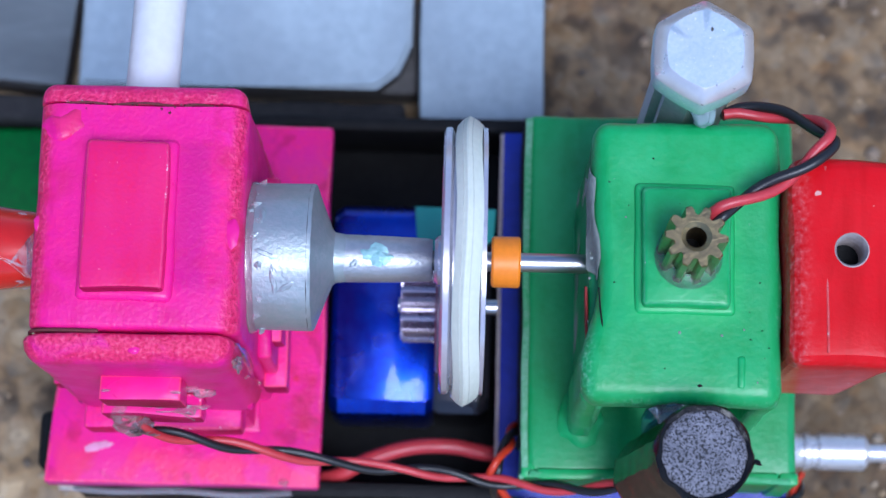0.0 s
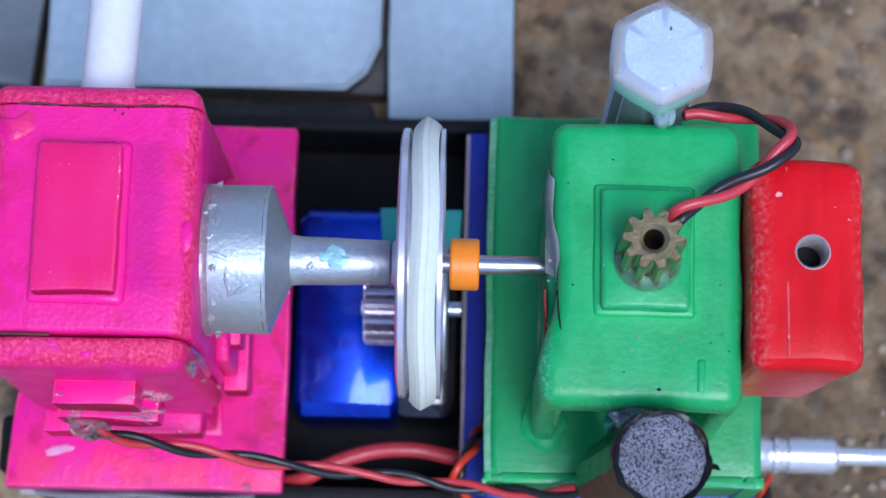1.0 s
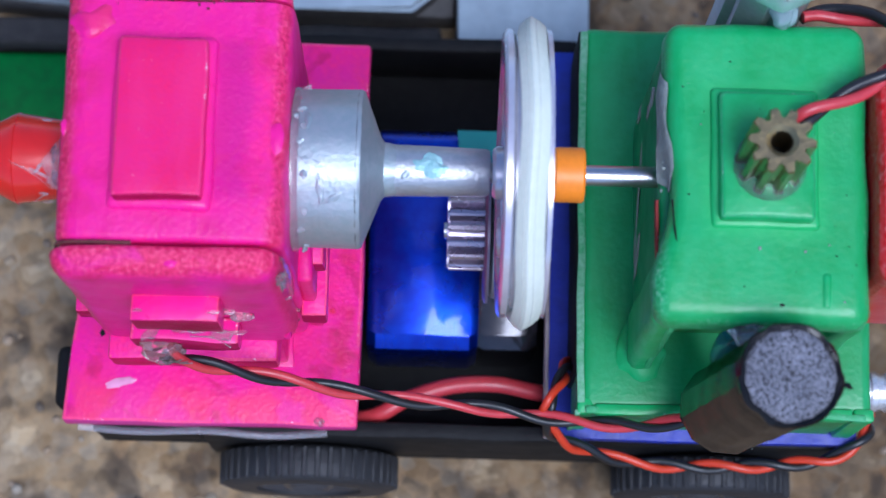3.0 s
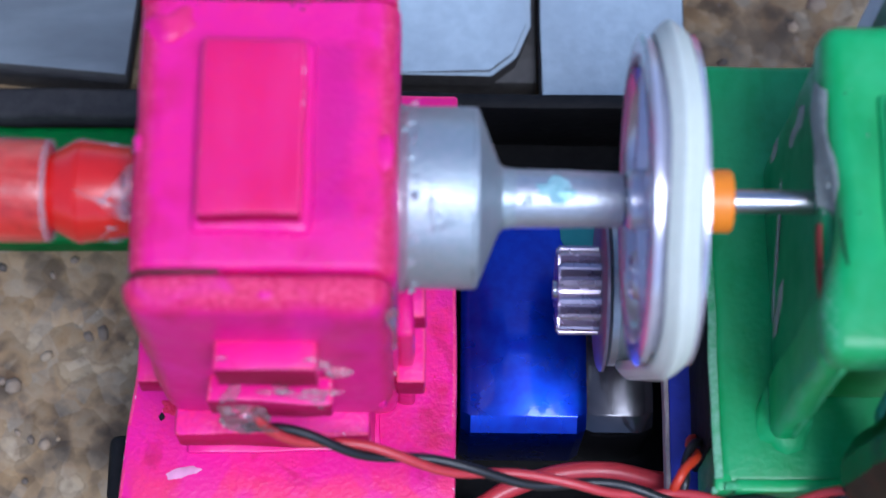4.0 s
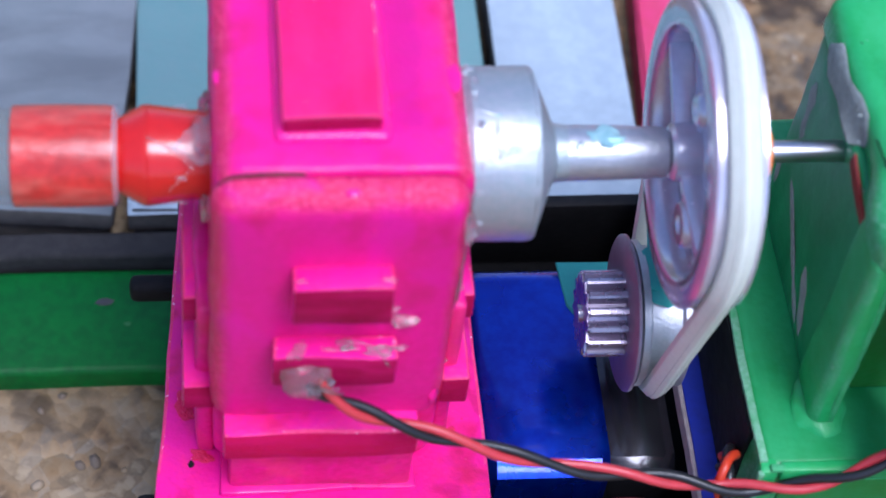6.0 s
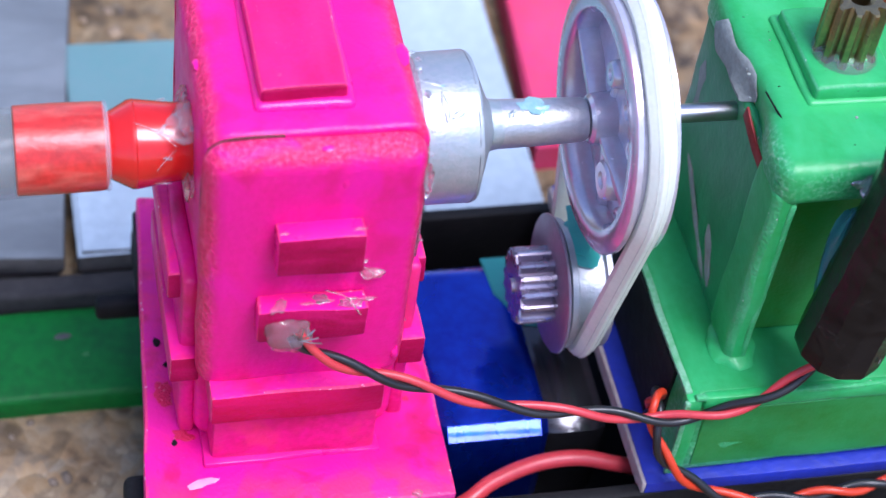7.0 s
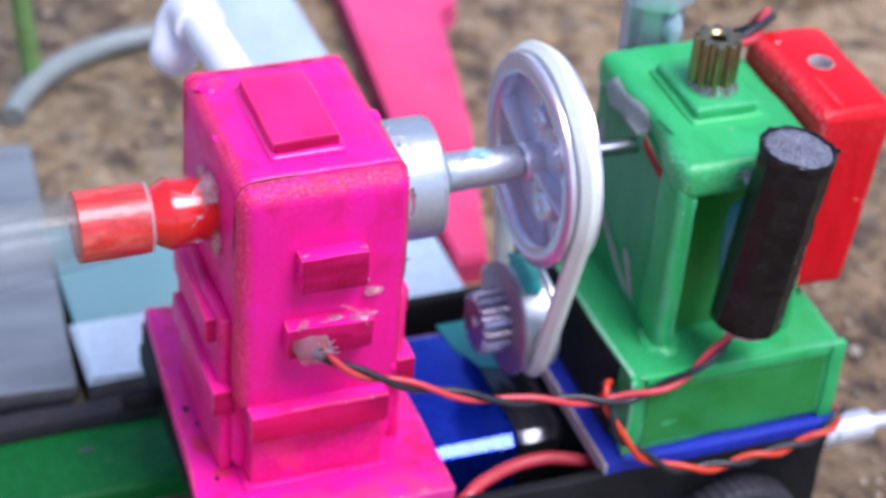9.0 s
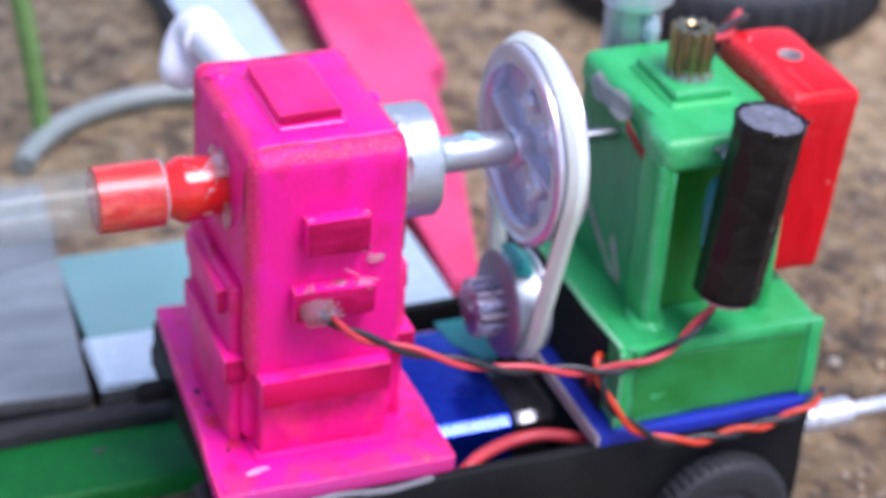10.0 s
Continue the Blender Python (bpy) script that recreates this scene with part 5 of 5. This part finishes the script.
# ---- tube and plug ----
def build_hose():
    h = thing("clear_hose", (-80, 0.5, 31), "clear plastic hose with a red end sleeve", "hose")
    path = smooth_path([(-66.2, 0.5, 31), (-74, 0.5, 31), (-86, 0.5, 31), (-110, 2, 30), (-150, 12, 10), (-190, 40, -20)], 2.0)
    bm = sweep(path, 3.75, 32)
    inner = sweep(path, 3.2, 32)
    for part_of in (bm, inner):
        bmesh.ops.delete(part_of, geom=[f for f in part_of.faces if len(f.verts) > 4], context="FACES_ONLY")
    spare = bpy.data.meshes.new("inner_wall")
    bmesh.ops.reverse_faces(inner, faces=inner.faces)
    inner.to_mesh(spare)
    inner.free()
    bm.from_mesh(spare)
    bpy.data.meshes.remove(spare)
    loops = [e for e in bm.edges if e.is_boundary]
    bmesh.ops.bridge_loops(bm, edges=loops)
    part("tube", bm, TUBE, h)
    part("sleeve", lathe([(3.74, -74.0), (3.9, -73.9), (3.95, -70.5), (3.9, -66.9), (3.82, -66.3), (3.3, -66.1)], "x", (0, 0.5, 31), 36), TUBE_RED, h, "red sleeve round the tube end")
    part("end_rim", lathe([(3.3, -66.4), (3.9, -66.45), (3.94, -66.2), (3.85, -66.0), (3.3, -66.05)], "x", (0, 0.5, 31), 36, close=True), GLUE_MILKY, h, "pale cut rim")
    rng = random.Random(29)
    p = thing("red_plug", (-62, 0.5, 31), "glossy red tapered plug joining hose and pink housing", "plug")
    part("cone", lathe([(2.3, -68.0), (2.6, -66.6), (3.9, -64.2), (3.95, -63.8), (3.5, -60.5), (3.5, -58.8)], "x", (0, 0.5, 31), 40), PLUG_RED, p)
    part("glue_blob", blob((-59.6, -0.9, 34.3), (1.5, 1.7, 1.0), 31, 0.5), GLUE_MILKY, p, "milky hot-glue lump")
    part("seam", lathe([(3.9, -63.9), (4.0, -63.8), (3.9, -63.68)], "x", (0, 0.5, 31), 40), PLUG_RED, p)
    for k in range(5):
        a, x = rng.uniform(0.4, 3.6), rng.uniform(-62.5, -59.6)
        part("glue_wisp", blob((x, 0.5 + 3.75 * math.cos(a), 31 + 3.75 * math.sin(a)), (rng.uniform(0.3, 0.9), 0.16, 0.1), k + 5, 0.8, 2, Matrix.Rotation(a - math.pi / 2, 3, "X") @ Matrix.Rotation(rng.uniform(-1, 1), 3, "Z")), GLUE_MILKY, p)
    for k, (a, c) in enumerate((((-63.9, -0.8, 34.9), (-60.4, -2.8, 33.6)), ((-62.2, -3.5, 31.6), (-60.6, -3.3, 33.8)))):
        mid = [(u + w) / 2 + 0.15 for u, w in zip(a, c)]
        part("glue_thread", sweep(smooth_path([a, mid, c], 0.4), 0.05, 5), GLUE, p)


build_hose()

# ---- wires ----
def pair(name, label, points, pitch=7.0, gap=0.39, r=0.41, red=WIRE_RED, phase=0.0):
    w = thing(name, points[0], label, "wire")
    part("red_strand", sweep(twist(points, pitch, gap, phase), r, 10), red, w)
    part("black_strand", sweep(twist(points, pitch, gap, phase + math.pi), r, 10), WIRE_BLACK, w)


pair("twisted_wire", "twisted red and black wire pair hanging between pump and cylinder",
     [(-51.4, -14.6, 21.8), (-50.6, -14.9, 20.6), (-49.0, -15.0, 19.1), (-45.5, -15.3, 17.0), (-42.0, -15.6, 15.4), (-38.5, -15.9, 14.0), (-35.0, -16.3, 12.7), (-31.5, -16.5, 11.4), (-28.0, -16.8, 10.6), (-24.5, -16.9, 10.0), (-21.0, -17.2, 9.4), (-17.5, -17.6, 8.8), (-14.0, -17.9, 8.9), (-10.5, -18.3, 9.9), (-7.0, -18.6, 11.8), (-3.6, -18.2, 14.6), (-1.6, -17.9, 17.0), (-1.2, -17.8, 18.4)], 13.0, phase=math.pi)
pair("twisted_wire", "twisted orange-red and black wires along the blue board",
     [(-14.2, -11.0, 1.0), (-14.8, -13.0, 6.5), (-16.2, -16.0, 9.2), (-16.6, -17.8, 7.2), (-15.0, -19.0, 3.6), (-12.0, -19.6, 0.6), (-8.0, -20.3, -1.6), (-2.4, -20.6, -2.4), (3.0, -20.5, -2.2), (8.0, -20.2, -2.0), (12.4, -19.6, -1.4), (15.6, -17.6, -0.6), (16.8, -15, -3.0)], 9.5, 0.39, 0.41, red=WIRE_ORANGE)
pair("twisted_wire", "twisted red and black wires bent over the green block",
     [(2.1, 2.8, 39.0), (2.8, 3.5, 39.9), (5.6, 5.1, 39.7), (9.3, 7.1, 39.9), (11.5, 8.9, 40.3), (12.9, 10.6, 39.9), (12.2, 12.2, 37.8), (10.2, 14.0, 35.0), (7.6, 14.8, 33.6), (5.4, 15.0, 33.2), (3.8, 14.5, 33.2)], 13.0, 0.46, 0.5, phase=1.2)


def build_loose_wire():
    w = thing("red_wire", (-25, -14, -8), "loose red wire curving inside the black tray", "wire")
    part("strand", sweep(smooth_path([(-43, -14.5, -12), (-37.5, -16.2, -7.0), (-33.2, -16.0, -4.4), (-30.2, -14.4, -3.7), (-25.6, -12.9, -3.5), (-21.0, -12.6, -3.6), (-16.6, -13.2, -4.6), (-10, -13.5, -7)], 0.6), 0.85, 10), WIRE_RED, w)


build_loose_wire()

# ---- terminal at the chassis end ----
def build_terminal():
    t = thing("metal_terminal", (17, -11, -8), "bright metal jack with a thin rod at the chassis end", "jack")
    part("barrel", lathe([(1.6, 13.8), (2.0, 14.6), (2.0, 17.4), (1.85, 17.6), (1.85, 18.2), (2.05, 18.4), (2.05, 19.0), (1.85, 19.2), (1.85, 19.8), (2.05, 20.0), (2.05, 25.0), (1.6, 25.5)], "x", (0, -11.3, -10.2), 28), SILVER_WHITE, t)
    part("pin", lathe([(1.05, 25.3), (1.05, 33.6), (0.6, 34.2)], "x", (0, -11.3, -10.2), 20), SILVER_WHITE, t)
    part("bracket", rbox(13.95, 15.6, -15.0, -9.0, -18.0, -8.6, 0.4, 2), SILVER_WHITE, t)


build_terminal()

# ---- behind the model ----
# Upright board faces, which take the dark grey.
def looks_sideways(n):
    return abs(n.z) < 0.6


def board(name, label, x0, x1, y0, y1, top, seed, mat_top=GREY_BOARD, turn=0.0):
    b = thing(name, ((x0 + x1) / 2, y0, GROUND_Z), label, "board")
    m = Matrix.Translation((x1, y0, 0)) @ Matrix.Rotation(radians(turn), 4, "Z") @ Matrix.Translation((-x1, -y0, 0))
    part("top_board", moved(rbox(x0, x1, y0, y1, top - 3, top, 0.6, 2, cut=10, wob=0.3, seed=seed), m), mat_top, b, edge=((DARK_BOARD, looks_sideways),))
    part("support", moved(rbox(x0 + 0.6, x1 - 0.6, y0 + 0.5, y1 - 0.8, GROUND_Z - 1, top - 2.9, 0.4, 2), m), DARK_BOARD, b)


board("long_board", "long grey-white painted board on a dark support", -26.0, -10.8, 28.7, 240, -18, 61)
board("side_board", "grey-white painted board on a dark support", -100.0, -68.6, 31.6, 90.0, -18, 62, BOARD_DIRTY, -5.0)


def build_cross_board():
    b = thing("cross_board", (-47, 32, GROUND_Z), "grey-white cross board with a broken corner between longer boards", "board")
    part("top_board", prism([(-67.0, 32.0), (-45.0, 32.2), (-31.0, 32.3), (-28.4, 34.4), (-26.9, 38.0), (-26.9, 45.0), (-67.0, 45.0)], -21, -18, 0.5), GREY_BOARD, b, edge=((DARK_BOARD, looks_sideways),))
    # Wider than the board, so the gap to the long board is filled dark.
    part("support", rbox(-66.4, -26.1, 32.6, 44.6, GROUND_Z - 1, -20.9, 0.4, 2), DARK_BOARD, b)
    d = thing("dark_bar", (-55, 28, GROUND_Z), "weathered dark grey bar lying between boards and chassis", "bar")
    part("bar", rbox(-112, -27.5, 27.9, 31.2, GROUND_Z - 1, -20.0, 0.7, 3, cut=6, wob=0.35, seed=66), BAR_GREY, d)


build_cross_board()


def build_behind():
    s = thing("teal_panel", (-47, 51, GROUND_Z), "teal painted panel lying behind the cross board", "panel")
    part("sheet", rbox(-66.2, -27.2, 44.9, 68, -20.5, -18.3, 0.3, 2, cut=8, wob=0.2, seed=64), TEAL, s)
    part("support", rbox(-63.5, -28, 46, 66, GROUND_Z - 1, -20.4, 0.3, 2), DARK_BOARD, s)
    g = thing("green_bar", (-90, 25, GROUND_Z), "dark green painted bar lying on the ground", "bar")
    part("bar", rbox(-220, -56.0, 14.8, 27.6, GROUND_Z - 1, -21.8, 0.8, 3, cut=8, wob=0.3, seed=65), GREEN_BAR, g)
    rng = random.Random(61)
    for k in range(5):
        x, y = rng.uniform(-115, -64), rng.uniform(15.5, 26.8)
        part("paint_chip", blob((x, y, -21.75), (rng.uniform(0.4, 1.3), rng.uniform(0.25, 0.7), 0.12), k, 0.7, 2), DARK_BOARD, g)
    p = thing("white_pipe", (-50, 12, 33), "white plastic pipe with a bent end behind the pink housing", "pipe")
    part("pipe", sweep(smooth_path([(-50, 11.5, 33.5), (-49.8, 28, 31.5), (-49.7, 42, 29.5)], 1.0), 2.5, 28), WHITE, p)
    bend = smooth_path([(-49.7, 40, 29.8), (-49.9, 44.0, 29.2), (-51.0, 45.2, 27.0), (-52.2, 43.6, 24.2), (-53.0, 41.5, 22.0)], 0.4)
    k = len(bend) - 1
    part("elbow", sweep(bend, 3.1, 28, [3.2 * math.sqrt(max(0.02, 1 - max(0.0, (i - k + 7) / 7) ** 2)) for i in range(k + 1)]), WHITE, p)
    b = thing("pink_plank", (2, 60, GROUND_Z), "pink painted plank with a stepped edge lying on the ground", "plank")
    bm = prism([(-9, 47), (-4, 47), (6, 80), (13, 116), (18, 119), (21, 150), (28, 240), (10, 240), (1.5, 150), (-6.5, 80)], GROUND_Z - 1, -20.0, 0.6)
    part("plank_board", bm, PLANK_PINK, b)
    k = thing("spare_tyre", (80, 130, GROUND_Z), "black toy tyre lying on the sandy ground", "tyre")
    part("tread", lathe([(30.2, -24.4), (33.2, -23.0), (34, -21), (34, -15), (33.2, -13), (30.2, -11.6), (29, -18)], "z", (90, 147, 0), 72, close=True), TYRE, k)
    for z0, z1 in ((-24.8, -20), (-11.2, -16)):
        part("sidewall", lathe([(18.5, z0), (24, z0 - 0.2 if z0 < -20 else z0 + 0.2), (29.6, z0), (30.4, (z0 + z1) / 2), (29, z1), (18.5, z1)], "z", (90, 147, 0), 72, close=True), TYRE, k)
    for i in range(48):
        a = 2 * math.pi * i / 48
        part("tread_lug", moved(rbox(33.5, 34.6, -0.8, 0.8, -22.4, -13.6, 0.3, 1), Matrix.Translation((90, 147, 0)) @ Matrix.Rotation(a, 4, "Z")), TYRE, k)


build_behind()


def build_grass():
    g = thing("grass_blade", (-58, 116, GROUND_Z), "single green grass stalk standing behind", "grass")
    part("stalk", sweep(smooth_path([(-58, 116, -26), (-59.1, 116, -12), (-60.9, 116, 3), (-66, 116, 35)], 2), 1.7, 10), LEAF, g)


build_grass()


def build_pale_hose():
    h = thing("pale_hose", (-45, 122, GROUND_Z), "pale milky hose lying in a curve on the ground", "hose")
    part("tube", sweep(smooth_path([(-63.5, 105, -22.8), (-61.6, 109, -22.6), (-54.4, 117.4, -22.6), (-45, 122.6, -22.6), (-36.5, 124.3, -22.6), (-29, 124, -22.8), (-20, 122, -23)], 2), 1.9, 20), MILKY, h)


build_pale_hose()


def build_grit():
    """Loose grit and small stones on the ground."""
    rng = random.Random(5)
    base = bmesh.new()
    bmesh.ops.create_icosphere(base, subdivisions=1, radius=1.0)
    verts = [v.co.copy() for v in base.verts]
    faces = [[v.index for v in f.verts] for f in base.faces]
    base.free()
    points, polys = [], []
    for i in range(6000):
        x, y = rng.uniform(-170, 170), rng.uniform(-60, 330)
        if -66 < x < 15 and -22 < y < 23:
            continue
        s = rng.uniform(0.3, 0.8) if rng.random() < 0.97 else rng.uniform(0.8, 1.3)
        sx, sy, sz = (s * rng.uniform(0.7, 1.3) for _ in range(3))
        z = GROUND_Z + 0.1 * s
        k = len(points)
        a = rng.uniform(0, 6.28)
        for v in verts:
            j = 1 + 0.25 * noise.noise(v * 2 + Vector((i, 0, 0)))
            px, py = v.x * sx * j, v.y * sy * j
            points.append(((x + px * math.cos(a) - py * math.sin(a)) * MM, (y + px * math.sin(a) + py * math.cos(a)) * MM, (z + v.z * sz * 0.7 * j) * MM))
        polys += [[k + q for q in f] for f in faces]
    me = bpy.data.meshes.new("grit")
    me.from_pydata(points, [], polys)
    me.materials.append(GRIT)
    me.shade_smooth()
    tagged(new("grit", me), "loose brown and pale grit on the ground", "grit", kind="stuff")


def grit_material():
    m = STONE.copy()
    m.name = "mixed_grit"
    n, l = m.node_tree.nodes, m.node_tree.links
    geo = n.new("ShaderNodeNewGeometry")
    ramp = n.new("ShaderNodeValToRGB")
    e = ramp.color_ramp.elements
    e[0].position, e[0].color = 0.0, (0.10, 0.08, 0.06, 1)
    e[1].position, e[1].color = 1.0, (0.34, 0.29, 0.22, 1)
    for p, c in ((0.35, (0.24, 0.18, 0.125, 1)), (0.7, (0.34, 0.25, 0.16, 1)), (0.9, (0.34, 0.24, 0.13, 1))):
        q = e.new(p)
        q.color = c
    l.new(geo.outputs["Random Per Island"], ramp.inputs["Fac"])
    l.new(ramp.outputs["Color"], n["Principled BSDF"].inputs["Base Color"])
    return m


GRIT = grit_material()
build_grit()
